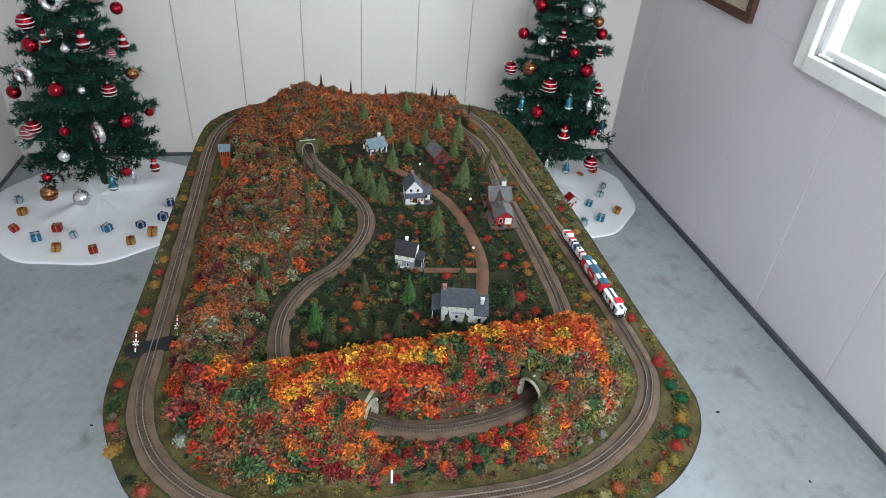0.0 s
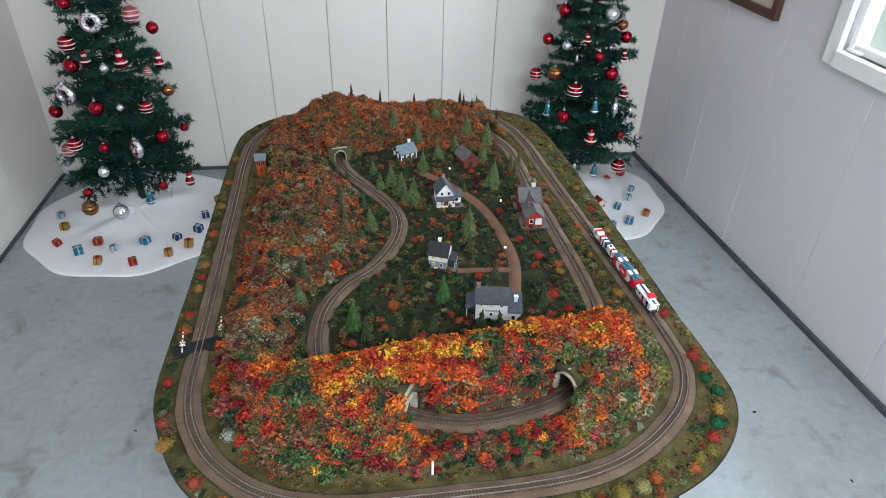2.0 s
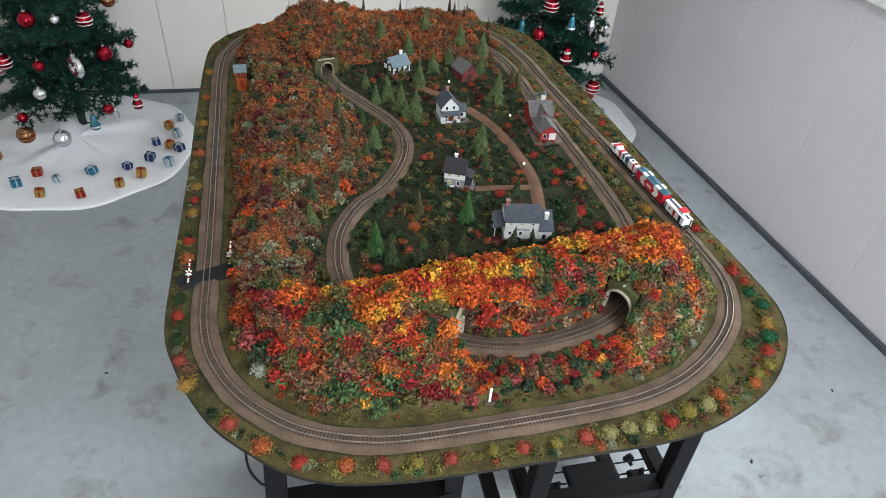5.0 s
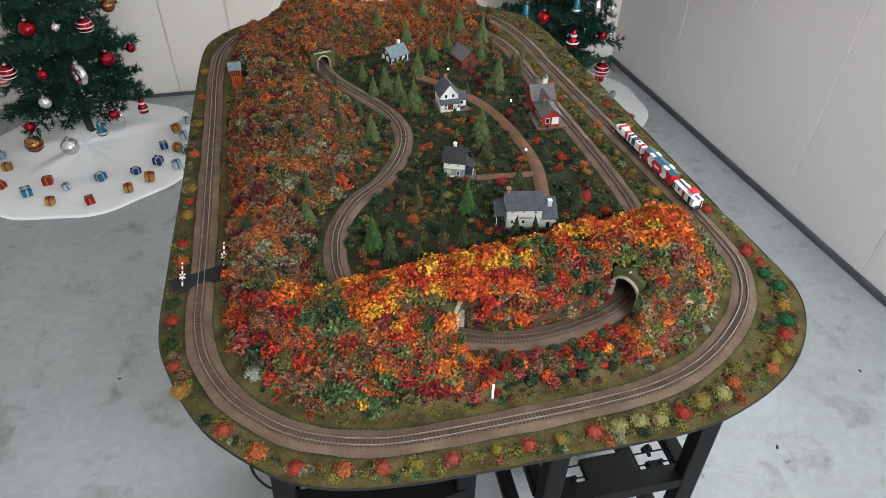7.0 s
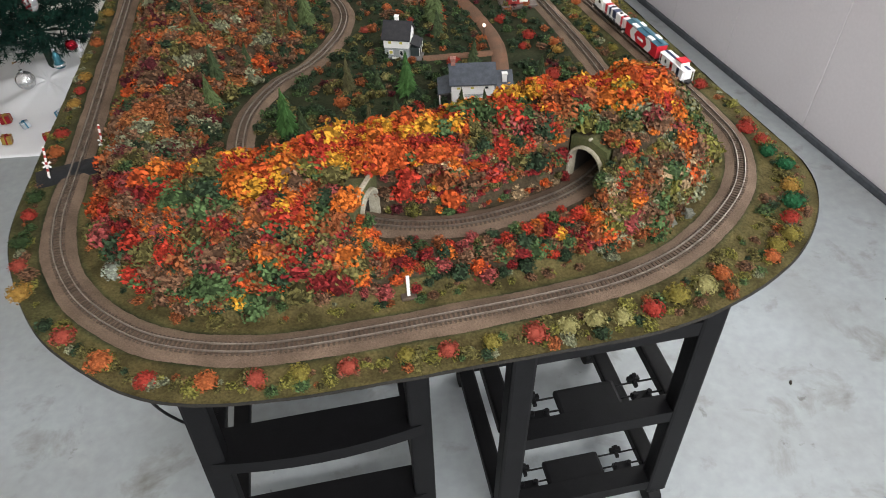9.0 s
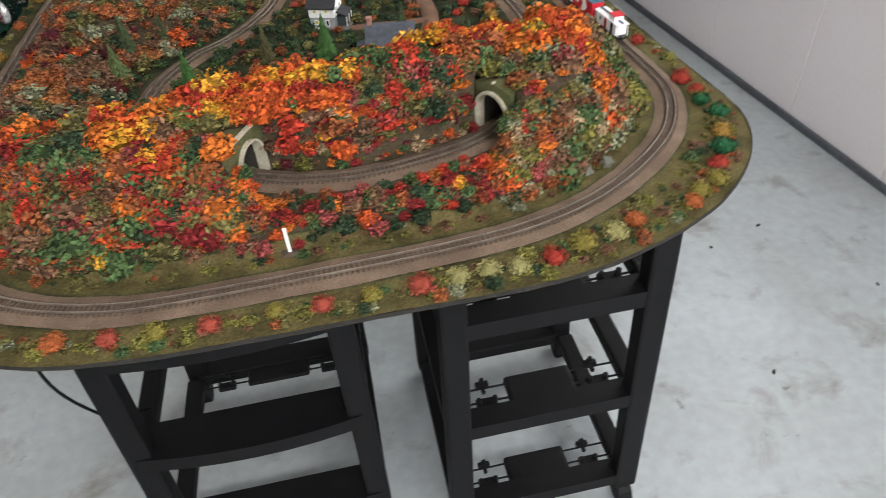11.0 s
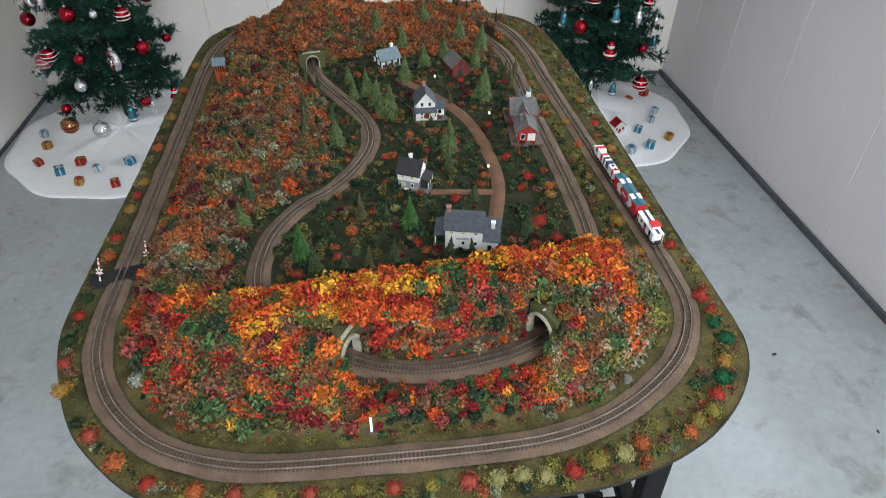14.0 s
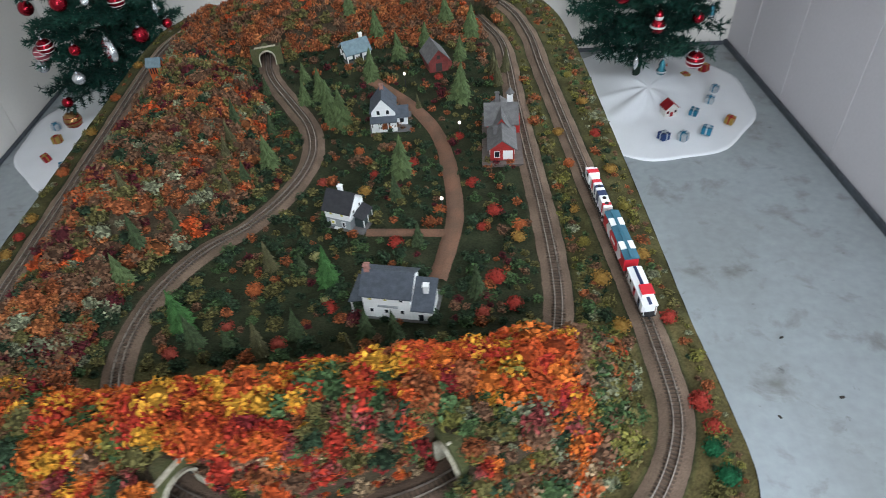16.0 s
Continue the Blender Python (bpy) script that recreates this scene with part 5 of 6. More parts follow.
def locomotive():
    o = thing("diesel_locomotive", "white model diesel locomotive with red and navy bands on the track", "locomotive", on_track(.646))
    L = .054
    block(o, "underframe", -.0085, .0085, -L, L, .0070, .0095, M_dark)
    block(o, "fuel_tank", -.0065, .0065, -.013, .013, .0028, .0069, M_dark)
    bogie(o, -.035), bogie(o, .035)
    block(o, "long_hood", -.0062, .0062, -L + .003, .022, .0096, .0255, M_twhite, .0012)
    block(o, "cab", -.0082, .0082, .0222, .040, .0096, .0275, M_twhite, .0014)
    block(o, "short_hood", -.0062, .0062, .0402, L - .003, .0096, .0205, M_twhite, .001)
    for y0, y1, mt in ((-.046, -.040, M_tred), (-.024, -.012, M_tblue), (-.006, .000, M_tblue), (.006, .014, M_tred)):
        block(o, "band", -.0064, .0064, y0, y1, .0100, .0257, mt, .0008)
    block(o, "cab_roof_band", -.0083, .0083, .027, .036, .0255, .0277, M_tred, .0006)
    for s in (-1, 1):
        block(o, "cab_window", *sorted((s * .0079, s * .0084)), .028, .035, .0195, .0240, M_pane, 0)
        block(o, "handrail", *sorted((s * .0080, s * .0085)), -L + .002, .021, .0145, .0149, M_twhite, 0)
        for k in range(7):
            y = -L + .004 + k * .0105
            block(o, "handrail_post", *sorted((s * .0080, s * .0084)), y - .0003, y + .0003, .0094, .0147, M_twhite, 0)
        block(o, "end_step", *sorted((s * .0060, s * .0085)), L - .003, L, .0040, .0092, M_twhite, .0002)
        block(o, "end_step", *sorted((s * .0060, s * .0085)), -L, -L + .003, .0040, .0092, M_twhite, .0002)
    block(o, "windscreen", -.0060, .0060, .0398, .0403, .0212, .0246, M_pane, 0)
    for y in (-.042, -.030, -.003):
        bm = spin([(0.0028, .0250), (.0028, .0264), (.002, .0268), (0, .0268)], 12)
        bmesh.ops.translate(bm, verts=bm.verts, vec=(0, y, 0))
        part("roof_fan", bm, M_dark, o)
    for y, n in ((L + .001, 1), (-L - .001, -1)):
        block(o, "coupler", -.0012, .0012, y - .002, y + .002, .0060, .0082, M_dark)


def boxcar():
    o = thing("boxcar", "red model boxcar with white chevron panels and blue-green roof", "freight car", on_track(.536))
    L = .047
    block(o, "underframe", -.007, .007, -L + .001, L - .001, .0066, .0082, M_dark)
    bogie(o, -.032), bogie(o, .032)
    block(o, "body", -.0092, .0092, -L, L, .0083, .0285, M_tred, .0006)
    bm = bmesh.new()
    prism(bm, [(-.0096, .0282), (.0096, .0282), (.0096, .0292), (0, .0312), (-.0096, .0292)], -L - .0006, L + .0006)
    part("roof", bm, M_tteal, o)
    for y0, y1 in ((-.030, -.016), (.016, .030)):
        block(o, "roof_panel", -.0094, .0094, y0, y1, .0288, .0314, M_twhite, .0003)
    block(o, "roof_walk", -.0022, .0022, -L, L, .0314, .0322, M_tteal, .0002)
    for s in (-1, 1):
        for d in (-1, 1):
            bm = bmesh.new()
            q = [(d * .012, .0090), (d * .026, .0090), (d * .033, .0185), (d * .026, .0280), (d * .012, .0280), (d * .019, .0185)]
            a = [bm.verts.new((s * .0093, y, z)) for y, z in q]
            b2 = [bm.verts.new((s * .0096, y, z)) for y, z in q]
            bm.faces.new(a), bm.faces.new(b2[::-1])
            for i in range(6):
                bm.faces.new((a[i], b2[i], b2[(i + 1) % 6], a[(i + 1) % 6]))
            bmesh.ops.recalc_face_normals(bm, faces=bm.faces)
            part("chevron", bm, M_twhite, o)
        block(o, "door", *sorted((s * .0092, s * .0099)), -.009, .009, .0092, .0278, M_tred, .0003)
        block(o, "name_board", *sorted((s * .0099, s * .0102)), -.008, .008, .0165, .0205, M_twhite, 0, "pale lettered strip without legible words")
    for y in (L + .0015, -L - .0015):
        block(o, "coupler", -.0012, .0012, y - .002, y + .002, .0060, .0080, M_dark)


def caboose():
    o = thing("caboose", "white model caboose with red cupola and navy stripe", "freight car", on_track(.447))
    L = .034
    block(o, "underframe", -.0078, .0078, -L, L, .0066, .0084, M_dark)
    bogie(o, -.021), bogie(o, .021)
    block(o, "body", -.0085, .0085, -L + .006, L - .006, .0085, .0240, M_twhite, .0006)
    bm = bmesh.new()
    prism(bm, [(-.0092, .0238), (.0092, .0238), (.0092, .0246), (0, .0262), (-.0092, .0246)], -L + .001, L - .001)
    part("roof", bm, M_twhite, o)
    block(o, "roof_walk", -.002, .002, -L + .002, L - .002, .0260, .0268, M_tblue, .0002)
    block(o, "cupola", -.0070, .0070, -.020, -.006, .0246, .0318, M_twhite, .0005)
    block(o, "cupola_roof", -.0078, .0078, -.021, -.005, .0318, .0332, M_tred, .0004)
    for y0, y1, mt in ((-.020, -.013, M_tblue), (-.002, .005, M_tred)):
        block(o, "band", -.0087, .0087, y0, y1, .0088, .0238, mt, .0004)
    for s in (-1, 1):
        for y in (-.0165, .0015, .016):
            block(o, "side_window", *sorted((s * .0086, s * .0089)), y - .002, y + .002, .0150, .0200, M_pane, 0)
        for y in (-L + .0008, L - .0008):
            block(o, "railing", *sorted((s * .0070, s * .0076)), y - .0004, y + .0004, .0084, .0235, M_twhite, 0)
    for y in (L + .0015, -L - .0015):
        block(o, "coupler", -.0012, .0012, y - .002, y + .002, .0060, .0080, M_dark)


locomotive(), boxcar(), caboose()

# ---- Christmas trees ----
M_needle = tone_material("pvc_needles", [(.009, .042, .03), (.015, .064, .044), (.007, .03, .022), (.024, .074, .052)], 0.7, 60)
M_trunk = material("green_trunk", (0.012, 0.03, 0.018), 0.8, scale=60, vary=0.3, bump=0.3)


def christmas_tree(x, y, height, radius, seed, label):
    o = thing("christmas_tree", label, "Christmas tree", pose(x, y, 0, 0, 0, 0), "Christmas trees")
    r = np.random.default_rng(seed)
    bm = bmesh.new()
    rod(bm, (0, 0, .02), (0, 0, height - .05), .016, .006, 10)
    part("trunk", bm, M_trunk, o)
    bm = bmesh.new()
    for k in range(3):
        a = k * 2.1 + .4
        rod(bm, (0, 0, .07), (math.cos(a) * .14, math.sin(a) * .14, .012), .007, .006, 8)
    part("stand", bm, M_dark, o)
    stems, V, F, T = bmesh.new(), [], [], []
    z = .225
    while z < height - .03:
        f = (z - .17) / (height - .2)
        rad = radius * min(1, .75 + (z - .2) * 2.5) * (1 - f) ** 0.9 + .03
        n = int(19 - 10 * f)
        a0 = r.uniform(0, 6.3)
        for i in range(n):
            a = a0 + 2 * math.pi * (i + r.uniform(-.3, .3)) / n
            q = rad * r.uniform(.62, 1.16)
            d = np.array([math.cos(a), math.sin(a), r.uniform(.02, .25) - .18 * (1 - f)])
            base = np.array([0, 0, z + r.uniform(-.02, .02)])
            tip = base + d * q
            rod(stems, base, tip, .0028, .0012, 5)
            tw = [(base + (tip - base) * u, d, q * (.12 + .3 * (1 - u))) for u in (.45, .62, .78, .92)]
            segs = [(base + (tip - base) * .28, tip)]
            side = np.array([-d[1], d[0], 0])
            for c, _, ln in tw:
                for s in (-1, 1):
                    e = c + (d * .75 + side * s * r.uniform(.6, 1.0) + np.array([0, 0, r.uniform(-.12, .22)])) * ln
                    segs.append((c, e))
            tone = r.uniform(0, .999)
            for p, e in segs:
                ax = e - p
                ln = np.linalg.norm(ax)
                ax = ax / ln
                m = int(ln / .0017)
                for _ in range(m):
                    u = r.uniform(.05, 1.05)
                    v = r.normal(size=3)
                    v -= ax * (v @ ax)
                    v /= np.linalg.norm(v)
                    nd = (v + ax * .7) / 1.22
                    c = p + ax * ln * u
                    w = np.cross(nd, r.normal(size=3))
                    w = w / np.linalg.norm(w) * .0025
                    b2 = len(V)
                    V += [c - w, c + w, c + nd * r.uniform(.016, .027)]
                    F.append((b2, b2 + 1, b2 + 2))
                    T += [tone] * 3
        z += .060 + .008 * f
    tagged(part("branch_wire", stems, M_trunk, o, "green wire branches"), kind="stuff")
    tagged(raw_part("needles", np.array(V).tolist(), F, M_needle, o, "dark green plastic needles", False, T), kind="stuff")
    return o


TL, TR = (-1.150, 2.30, 1.45, .262), (.90, 2.34, 1.40, .262)
christmas_tree(*TL, 3, "artificial green Christmas tree hung with red and silver ornaments")
christmas_tree(*TR, 4, "slim artificial green Christmas tree hung with red and white ornaments")

M_cloth = material("white_felt", (0.80, 0.81, 0.83), 0.9, scale=9, vary=0.05, bump=0.35, fine=30, spec=0.1)


def tree_skirt(cx, cy, rx, ry, tx, ty, seed):
    bm = bmesh.new()
    rings = []
    nr, na = 22, 72
    for j in range(nr + 1):
        f = j / nr
        ring = []
        for i in range(na):
            a = 2 * math.pi * i / na
            w = 1 + .02 * math.sin(a * 9 + seed) * f
            x, y = cx + rx * f * w * math.cos(a), cy + ry * f * w * math.sin(a)
            d = math.hypot(x - tx, y - ty)
            fold = noise.noise(Vector((math.cos(a) * 2.2, math.sin(a) * 2.2, seed)))
            h = .088 * max(0, 1 - d / (.27 + .09 * fold)) ** 1.2 + .010 * abs(fold) * math.sin(math.pi * min(1, f * 1.05)) + .004
            ring.append(bm.verts.new((x, y, h if j < nr else .003)))
        rings.append(ring)
    for a, b2 in zip(rings[1:], rings[2:]):
        for i in range(na):
            bm.faces.new((a[i], a[(i + 1) % na], b2[(i + 1) % na], b2[i]))
    c = bm.verts.new((cx, cy, rings[1][0].co.z))
    for i in range(na):
        bm.faces.new((c, rings[1][i], rings[1][(i + 1) % na]))
    bmesh.ops.remove_doubles(bm, verts=rings[0], dist=1)
    loose = [v for v in bm.verts if not v.link_faces]
    bmesh.ops.delete(bm, geom=loose, context="VERTS")
    bmesh.ops.recalc_face_normals(bm, faces=bm.faces)
    o = thing("tree_skirt", "round white felt tree skirt spread on the floor", "tree skirt", group="tree skirts")
    part("cloth", bm, M_cloth, o, "", True)
    hm = bmesh.new()
    loops = []
    for i in range(na):
        a = 2 * math.pi * i / na
        w = 1 + .02 * math.sin(a * 9 + seed)
        loops.append([hm.verts.new((cx + (rx * w + q) * math.cos(a), cy + (ry * w + q) * math.sin(a), zz)) for q, zz in ((-.010, .0062), (.002, .0058), (.004, .0005))])
    for i in range(na):
        p, q = loops[i], loops[(i + 1) % na]
        hm.faces.new((p[0], p[1], q[1], q[0]))
        hm.faces.new((p[1], p[2], q[2], q[1]))
    bmesh.ops.recalc_face_normals(hm, faces=hm.faces)
    part("hem", hm, M_cloth, o, "stitched white hem", True)


tree_skirt(-1.16, 2.22, .46, .45, -1.2, 2.32, 1.0)
tree_skirt(.935, 2.26, .40, .42, .94, 2.36, 5.0)

# ---- ornaments ----
M_ored = material("ornament_red", (0.30, 0.008, 0.02), 0.12, 0.85, scale=30, vary=0.05, bump=0, spec=0.6)
M_opink = material("ornament_pink", (0.45, 0.10, 0.13), 0.3, 0.4, scale=60, vary=0.3, bump=0.3)
M_osilver = material("ornament_silver", (0.75, 0.76, 0.78), 0.2, 0.8, scale=40, vary=0.2, bump=0.2)
M_owhite = material("ornament_white", (0.75, 0.72, 0.68), 0.35, 0.1, scale=40, vary=0.2, bump=0.2)
M_oblue = material("ornament_blue", (0.07, 0.26, 0.33), 0.2, 0.7, scale=40, vary=0.2, bump=0.1)
M_ogold = material("ornament_gold", (0.33, 0.18, 0.07), 0.2, 0.8, scale=40, vary=0.2, bump=0.1)


def cone_y(tree, x, z):
    tx, ty, hgt, rad = tree
    f = (z - .17) / (hgt - .2)
    r = rad * max(0.02, 1 - f) ** 0.9 + .03
    dx = min(abs(x - tx), r * .97)
    return ty - math.sqrt(r * r - dx * dx) * .98 - .005


def ball_mesh(r, seg=20):
    return spin([(r * math.sin(a), -r * math.cos(a)) for a in np.linspace(0, math.pi, 13)], seg)


def cap(o, z, s=1.0):
    bm = spin([(0.006 * s, z - .001), (.006 * s, z + .006 * s), (0, z + .007 * s)], 10)
    c = part("cap", bm, M_osilver, o)
    bm = bmesh.new()
    rod(bm, (0, 0, z + .006 * s), (0, 0, z + .022 * s), .0006, seg=5)
    part("hook", bm, M_osilver, c)


def ornament(tree, x, z, size, kind):
    y = cone_y(tree, x, z)
    labels = {"red": ("shiny red glass ball ornament hanging on the tree", "ornament_ball"), "stripe": ("red ball ornament with silver stripes", "ornament_ball"),
              "pink": ("frosted pink patterned ball ornament", "ornament_ball"), "silver": ("silver glass ball ornament", "ornament_ball"),
              "ring": ("silver and red sprinkled ring ornament", "ring_ornament"), "figure": ("red and white figurine ornament with a round base", "figure_ornament"),
              "bell": ("glittering blue and silver bell-shaped ornament", "bell_ornament"), "drop": ("long clear silver drop ornament", "drop_ornament"), "gold": ("gold and red banded ball ornament", "ornament_ball")}
    o = thing(labels[kind][1], labels[kind][0], "ornament", pose(x, y, z, 0, 0, random.uniform(-50, 50)), "tree ornaments")
    r = size / 2
    if kind in ("red", "silver", "pink", "stripe", "gold"):
        part("ball", ball_mesh(r), {"red": M_ored, "silver": M_osilver, "pink": M_opink, "stripe": M_ored, "gold": M_ogold}[kind], o, "", True)
        if kind in ("stripe", "gold", "pink"):
            for k in (-.5, 0, .5):
                rr = r * math.sqrt(1 - k * k) * 1.012
                bm = spin([(rr, k * r - r * .07), (rr * 1.004, k * r), (rr, k * r + r * .07)], 20)
                part("stripe", bm, M_ored if kind == "gold" else M_owhite, o)
        cap(o, r, size / .06)
    elif kind == "ring":
        bm = bmesh.new()
        ns, nt2 = 22, 10
        vs = [[bm.verts.new(((r * .68 + r * .32 * math.cos(b2)) * math.cos(a), r * .32 * math.sin(b2), (r * .68 + r * .32 * math.cos(b2)) * math.sin(a))) for b2 in np.linspace(0, 2 * math.pi, nt2, endpoint=False)] for a in np.linspace(0, 2 * math.pi, ns, endpoint=False)]
        for i in range(ns):
            for j in range(nt2):
                bm.faces.new((vs[i][j], vs[(i + 1) % ns][j], vs[(i + 1) % ns][(j + 1) % nt2], vs[i][(j + 1) % nt2]))
        bmesh.ops.recalc_face_normals(bm, faces=bm.faces)
        part("ring", bm, M_osilver, o, "", True)
        for k in range(24):
            a = k * 2 * math.pi / 24 + random.uniform(-.1, .1)
            b2 = -math.pi / 2 + random.uniform(-.7, .7)
            p = ((r * .68 + r * .33 * math.cos(b2)) * math.cos(a), r * .33 * math.sin(b2), (r * .68 + r * .33 * math.cos(b2)) * math.sin(a))
            bm = bmesh.new()
            bmesh.ops.create_icosphere(bm, subdivisions=1, radius=r * .07, matrix=Matrix.Translation(p))
            part("sprinkle", bm, M_ored, o)
        cap(o, r, size / .07)
    elif kind == "figure":
        part("body", spin([(0, -r), (r * .6, -r * .95), (r * .68, -r * .4), (r * .45, r * .1), (r * .2, r * .2)], 14), M_ored, o, "", True)
        bm = ball_mesh(r * .38, 14)
        bmesh.ops.translate(bm, verts=bm.verts, vec=(0, 0, r * .35))
        part("head", bm, M_owhite, o, "", True)
        part("hat", spin([(r * .38, r * .5), (r * .3, r * .75), (0, r * 1.15)], 14), M_ored, o, "", True)
        part("trim_band", spin([(r * .70, -r * .55), (r * .73, -r * .45), (r * .68, -r * .35)], 14), M_owhite, o)
    elif kind == "bell":
        part("bell", spin([(0, -r), (r * .5, -r * .92), (r * .58, -r * .6), (r * .34, -r * .1), (r * .40, r * .2), (r * .26, r * .6), (0, r * .95)], 16), M_oblue, o, "", True)
        part("rim", spin([(r * .55, -r * .5), (r * .62, -r * .6), (r * .54, -r * .75)], 16), M_osilver, o)
        cap(o, r * .95, size / .07)
    else:
        part("drop", spin([(0, -r), (r * .28, -r * .3), (r * .38, r * .2), (r * .25, r * .75), (0, r)], 8), M_osilver, o)
        cap(o, r, size / .08)


for x, z, s, k in ((-1.224, .826, .062, "stripe"), (-1.0, .905, .066, "pink"), (-.929, .852, .048, "red"), (-1.221, .748, .058, "red"), (-1.163, .78, .055, "figure"), (-1.101, .739, .034, "silver"),
                   (-1.046, .767, .07, "figure"), (-.93, .727, .06, "figure"), (-.974, .689, .036, "pink"), (-1.278, .628, .088, "ring"), (-1.158, .591, .058, "red"), (-1.073, .585, .03, "silver"),
                   (-.991, .565, .058, "stripe"), (-.918, .60, .05, "gold"), (-1.158, .434, .04, "red"), (-1.044, .417, .086, "ring"), (-.955, .434, .058, "red"), (-.882, .436, .036, "red"),
                   (-.908, .487, .055, "drop"), (-1.283, .435, .058, "stripe"), (-1.32, .403, .06, "pink"), (-1.18, .335, .045, "silver"), (-1.269, .238, .04, "red"), (-1.275, .172, .066, "gold"),
                   (-1.145, .164, .066, "silver"), (-1.027, .214, .07, "bell"), (-.976, .242, .04, "red"), (-.891, .22, .062, "figure"), (-.956, .207, .07, "drop"), (-1.117, .902, .08, "ring"),
                   (-1.20, .97, .05, "red"), (-1.06, 1.0, .055, "stripe"), (-1.12, 1.1, .05, "silver"), (-1.38, .52, .055, "red"), (-1.36, .34, .05, "silver")):
    ornament(TL, x, z, s, k)
for x, z, s, k in ((.758, .896, .058, "red"), (.931, .904, .06, "silver"), (.991, .855, .045, "gold"), (.696, .776, .05, "red"), (.764, .765, .04, "silver"), (.836, .809, .045, "figure"), (.889, .738, .045, "red"),
                   (1.016, .733, .045, "figure"), (.801, .722, .035, "drop"), (.728, .642, .06, "gold"), (.655, .624, .058, "stripe"), (.801, .594, .065, "stripe"), (.953, .665, .06, "red"), (1.031, .575, .055, "figure"),
                   (.889, .535, .07, "bell"), (.986, .509, .08, "drop"), (.707, .486, .07, "bell"), (.763, .476, .058, "red"), (.882, .404, .075, "figure"), (1.028, .393, .04, "red"), (1.088, .393, .05, "bell"),
                   (.911, .249, .06, "bell"), (1.037, .248, .066, "stripe"), (.82, .256, .05, "drop"), (.86, .98, .05, "figure"), (.96, 1.0, .05, "red"), (.90, 1.08, .05, "stripe"), (1.09, .47, .045, "drop"), (1.02, .80, .05, "red")):
    ornament(TR, x, z, s, k)

# ---- little wrapped parcels on the skirts ----
M_gred = material("foil_red", (0.40, 0.015, 0.025), 0.3, 0.5, scale=80, vary=0.25, bump=0.4)
M_gblue = material("foil_blue", (0.03, 0.22, 0.36), 0.3, 0.5, scale=80, vary=0.25, bump=0.4)
M_gnavy = material("foil_navy", (0.02, 0.06, 0.20), 0.3, 0.5, scale=80, vary=0.25, bump=0.4)
M_ggold = material("foil_gold", (0.50, 0.33, 0.08), 0.3, 0.6, scale=80, vary=0.25, bump=0.4)
M_gsilver = material("foil_silver", (0.62, 0.66, 0.70), 0.3, 0.6, scale=80, vary=0.25, bump=0.4)
FOILS = {"red": (M_gred, M_ggold), "blue": (M_gblue, M_gsilver), "navy": (M_gnavy, M_gsilver), "gold": (M_ggold, M_gred), "silver": (M_gsilver, M_gblue)}


def parcel(x, y, z, s, kind):
    wrap, ribbon_m = FOILS[kind]
    o = thing("gift_parcel", f"tiny {kind} foil wrapped parcel with ribbon on the tree skirt", "gift", pose(x, y, z, random.uniform(-8, 8), random.uniform(-8, 8), random.uniform(0, 90)), "gift parcels")
    h = s * random.uniform(.8, 1.0)
    block(o, "box", -s / 2, s / 2, -s / 2, s / 2, 0, h, wrap, s * .06)
    block(o, "ribbon", -s * .08, s * .08, -s * .515, s * .515, -.0004, h + s * .015, ribbon_m, 0)
    block(o, "ribbon", -s * .512, s * .512, -s * .08, s * .08, -.0002, h + s * .012, ribbon_m, 0)
    bm = bmesh.new()
    for a in (30, 150, 270):
        bmesh.ops.create_icosphere(bm, subdivisions=1, radius=s * .14, matrix=pose(s * .14 * math.cos(radians(a)), s * .14 * math.sin(radians(a)), h + s * .08, 0, 35, a) @ Matrix.Diagonal((1.3, .6, .6, 1)))
    part("bow", bm, ribbon_m, o)


for x, y, k in ((-1.506, 2.247, "silver"), (-1.453, 2.141, "gold"), (-1.444, 2.018, "red"), (-1.337, 1.945, "blue"), (-1.274, 2.009, "red"), (-1.193, 1.955, "silver"), (-1.076, 1.999, "blue"), (-1.235, 1.864, "gold"),
                (-1.09, 1.845, "red"), (-1.337, 2.431, "gold"), (-.82, 2.33, "gold"), (-.78, 2.40, "silver"), (-.86, 2.2, "navy"), (-.78, 2.26, "silver"), (-.80, 2.17, "gold"), (-.87, 2.08, "navy"), (-.89, 1.96, "gold"),
                (-.96, 1.9, "gold"), (-.95, 2.02, "navy"), (-.76, 2.14, "navy"), (-.79, 2.03, "silver")):
    parcel(x, y, .009, random.uniform(.027, .036), k)
for x, y, k in ((1.037, 2.355, "navy"), (1.116, 2.39, "gold"), (1.213, 2.449, "red"), (1.208, 2.281, "silver"), (1.165, 2.199, "silver"), (1.082, 2.118, "blue"), (1.198, 2.049, "gold"), (1.093, 1.984, "blue"), (1.05, 2.47, "red"), (.93, 1.96, "navy"), (1.0, 1.95, "silver")):
    parcel(x, y, .009, random.uniform(.027, .036), k)
hs = thing("toy_house", "small white and red festive toy house on the tree skirt", "toy house", pose(.99, 2.13, .008, 0, 0, 15))
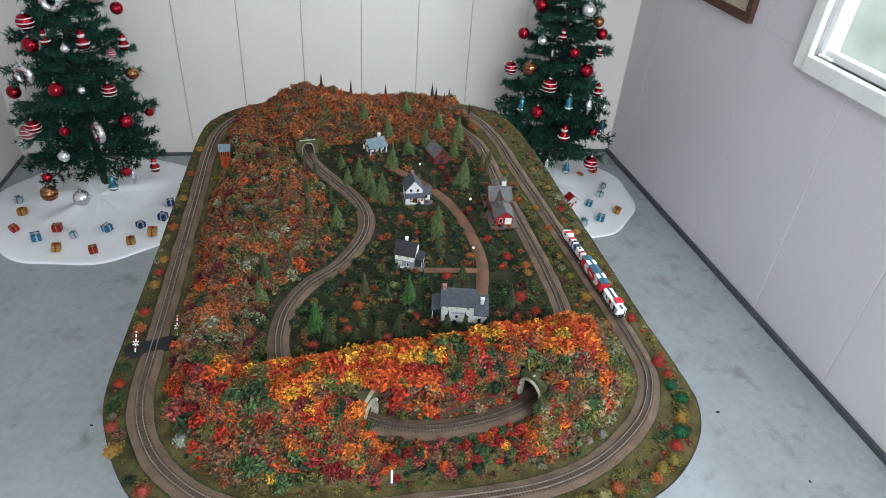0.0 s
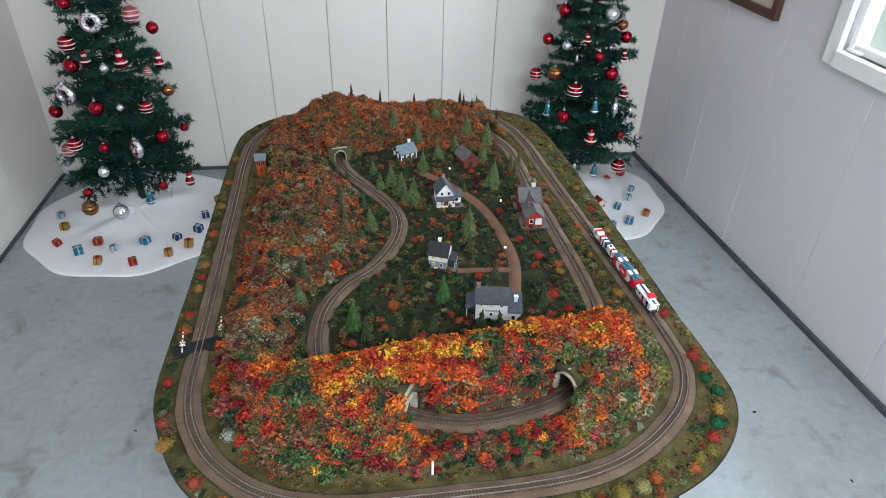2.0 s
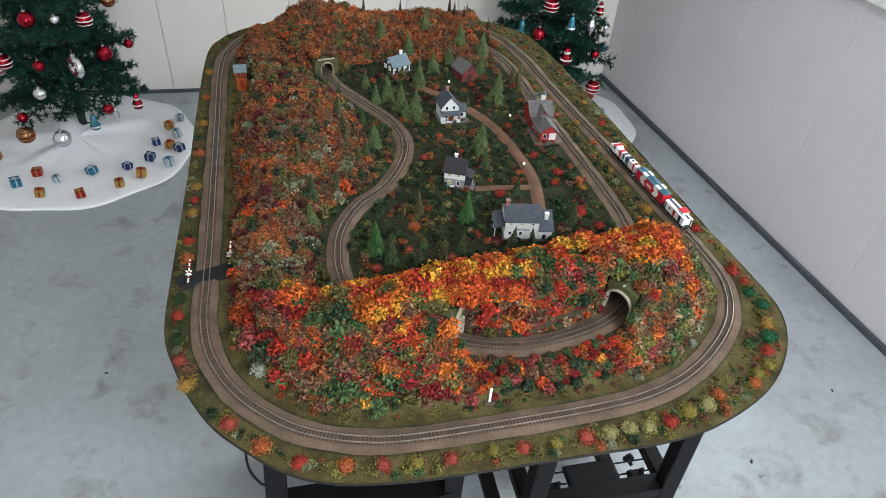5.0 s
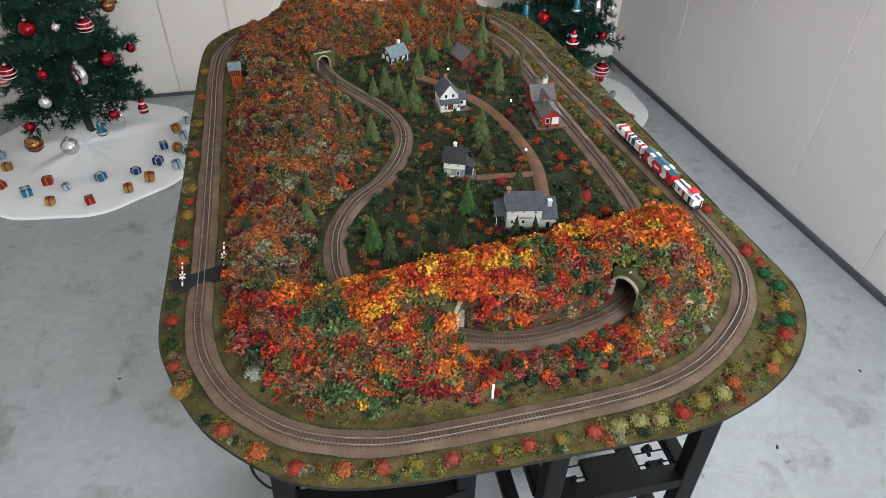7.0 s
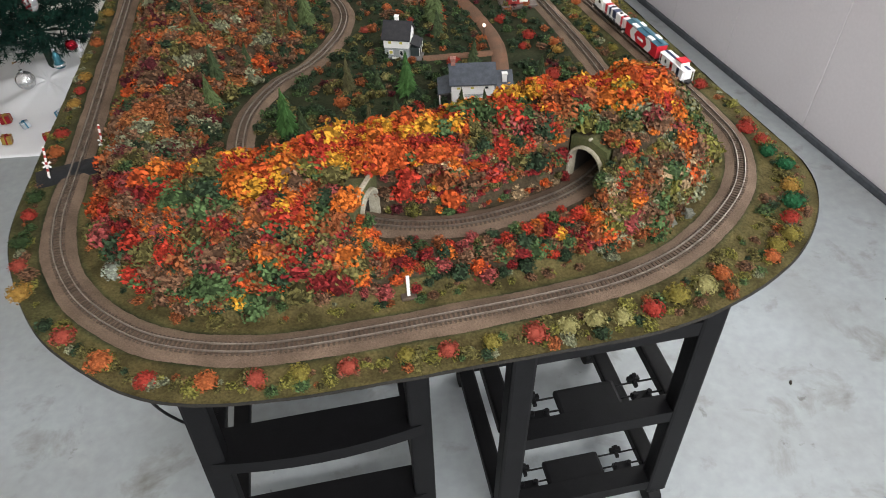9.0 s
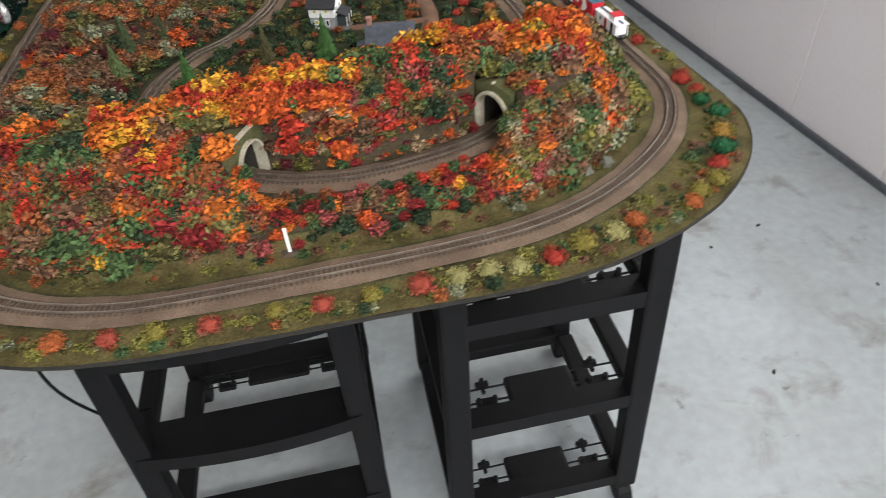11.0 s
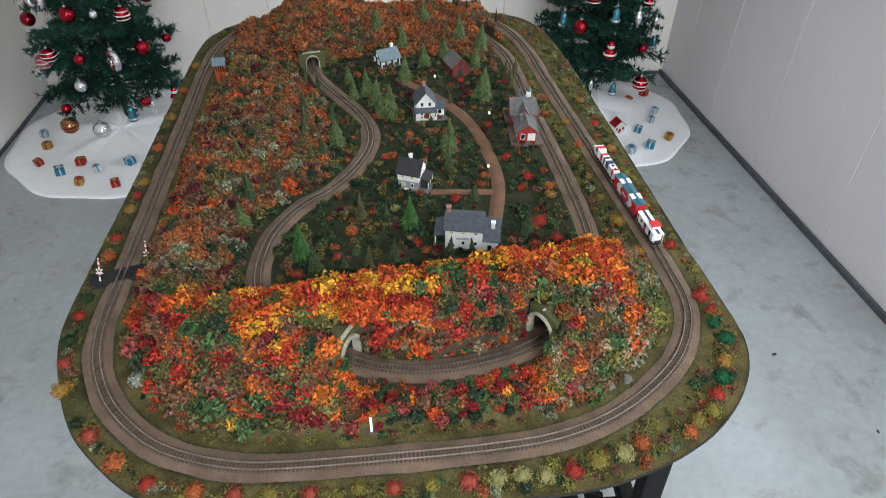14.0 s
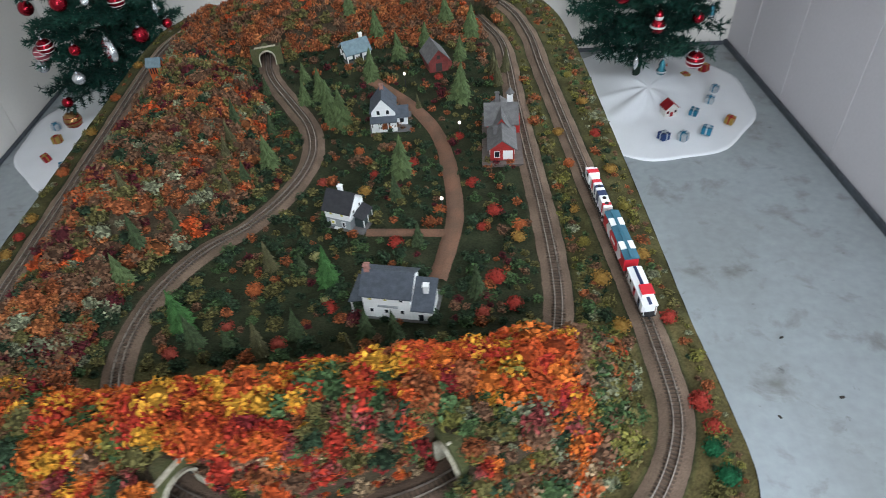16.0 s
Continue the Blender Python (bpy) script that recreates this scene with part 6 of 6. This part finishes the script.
block(hs, "wall", -.026, .026, -.02, .02, 0, .035, M_owhite, .001)
gable(hs, -.026, .026, -.02, .02, .035, .022, M_gred, M_owhite, "y", .004, .003)
block(hs, "door", -.006, .006, -.0212, -.0198, 0, .02, M_gred, .0003)
for x in (-.016, .016):
    win(hs, x, .02, -.02, .008, .009, trim=M_gred)


# ---- small litter on the floor, and the supply cable ----
M_chip = material("dry_leaf", (0.06, 0.05, 0.04), 0.9, scale=90, vary=0.4, bump=0.3)
for k, (x, y, s) in enumerate(((1.097, .83, .014), (.86, .37, .012), (.93, .78, .010), (1.02, 1.02, .011), (1.25, .55, .009), (-.86, .95, .010))):
    s *= .65
    bm = bmesh.new()
    vs = []
    for a in np.linspace(0, 2 * math.pi, 9, endpoint=False):
        q = s * (0.5 + 0.5 * abs(noise.noise(Vector((math.cos(a) * 2, math.sin(a) * 2, k * 3.3)))) + .25)
        vs.append(bm.verts.new((q * math.cos(a), q * .45 * math.sin(a), .002 + .003 * abs(math.sin(a * 1.5)))))
    f = bm.faces.new(vs)
    r = bmesh.ops.extrude_face_region(bm, geom=[f])
    bmesh.ops.translate(bm, verts=[v for v in r["geom"] if isinstance(v, bmesh.types.BMVert)], vec=(0, 0, -.0018))
    bmesh.ops.recalc_face_normals(bm, faces=bm.faces)
    ob = part("leaf_litter", bm, M_chip)
    ob.matrix_world = pose(x, y, 0.0003, 0, 0, k * 67)
    tagged(ob, "dry dark leaf scrap on the concrete floor", "leaf", group="floor litter")
cv = bpy.data.curves.new("cable", "CURVE")
cv.dimensions, cv.bevel_depth, cv.bevel_resolution = "3D", .0022, 3
sp = cv.splines.new("BEZIER")
pts = [(-.30, .30, .775), (-.375, .22, .68), (-.385, .25, .45), (-.36, .34, .33)]
sp.bezier_points.add(len(pts) - 1)
for p, c in zip(sp.bezier_points, pts):
    p.co, p.handle_left_type, p.handle_right_type = c, "AUTO", "AUTO"
cv.materials.append(M_black)
tagged(new("power_cable", cv), "thin black cable looping from under the board to the cart", "cable")
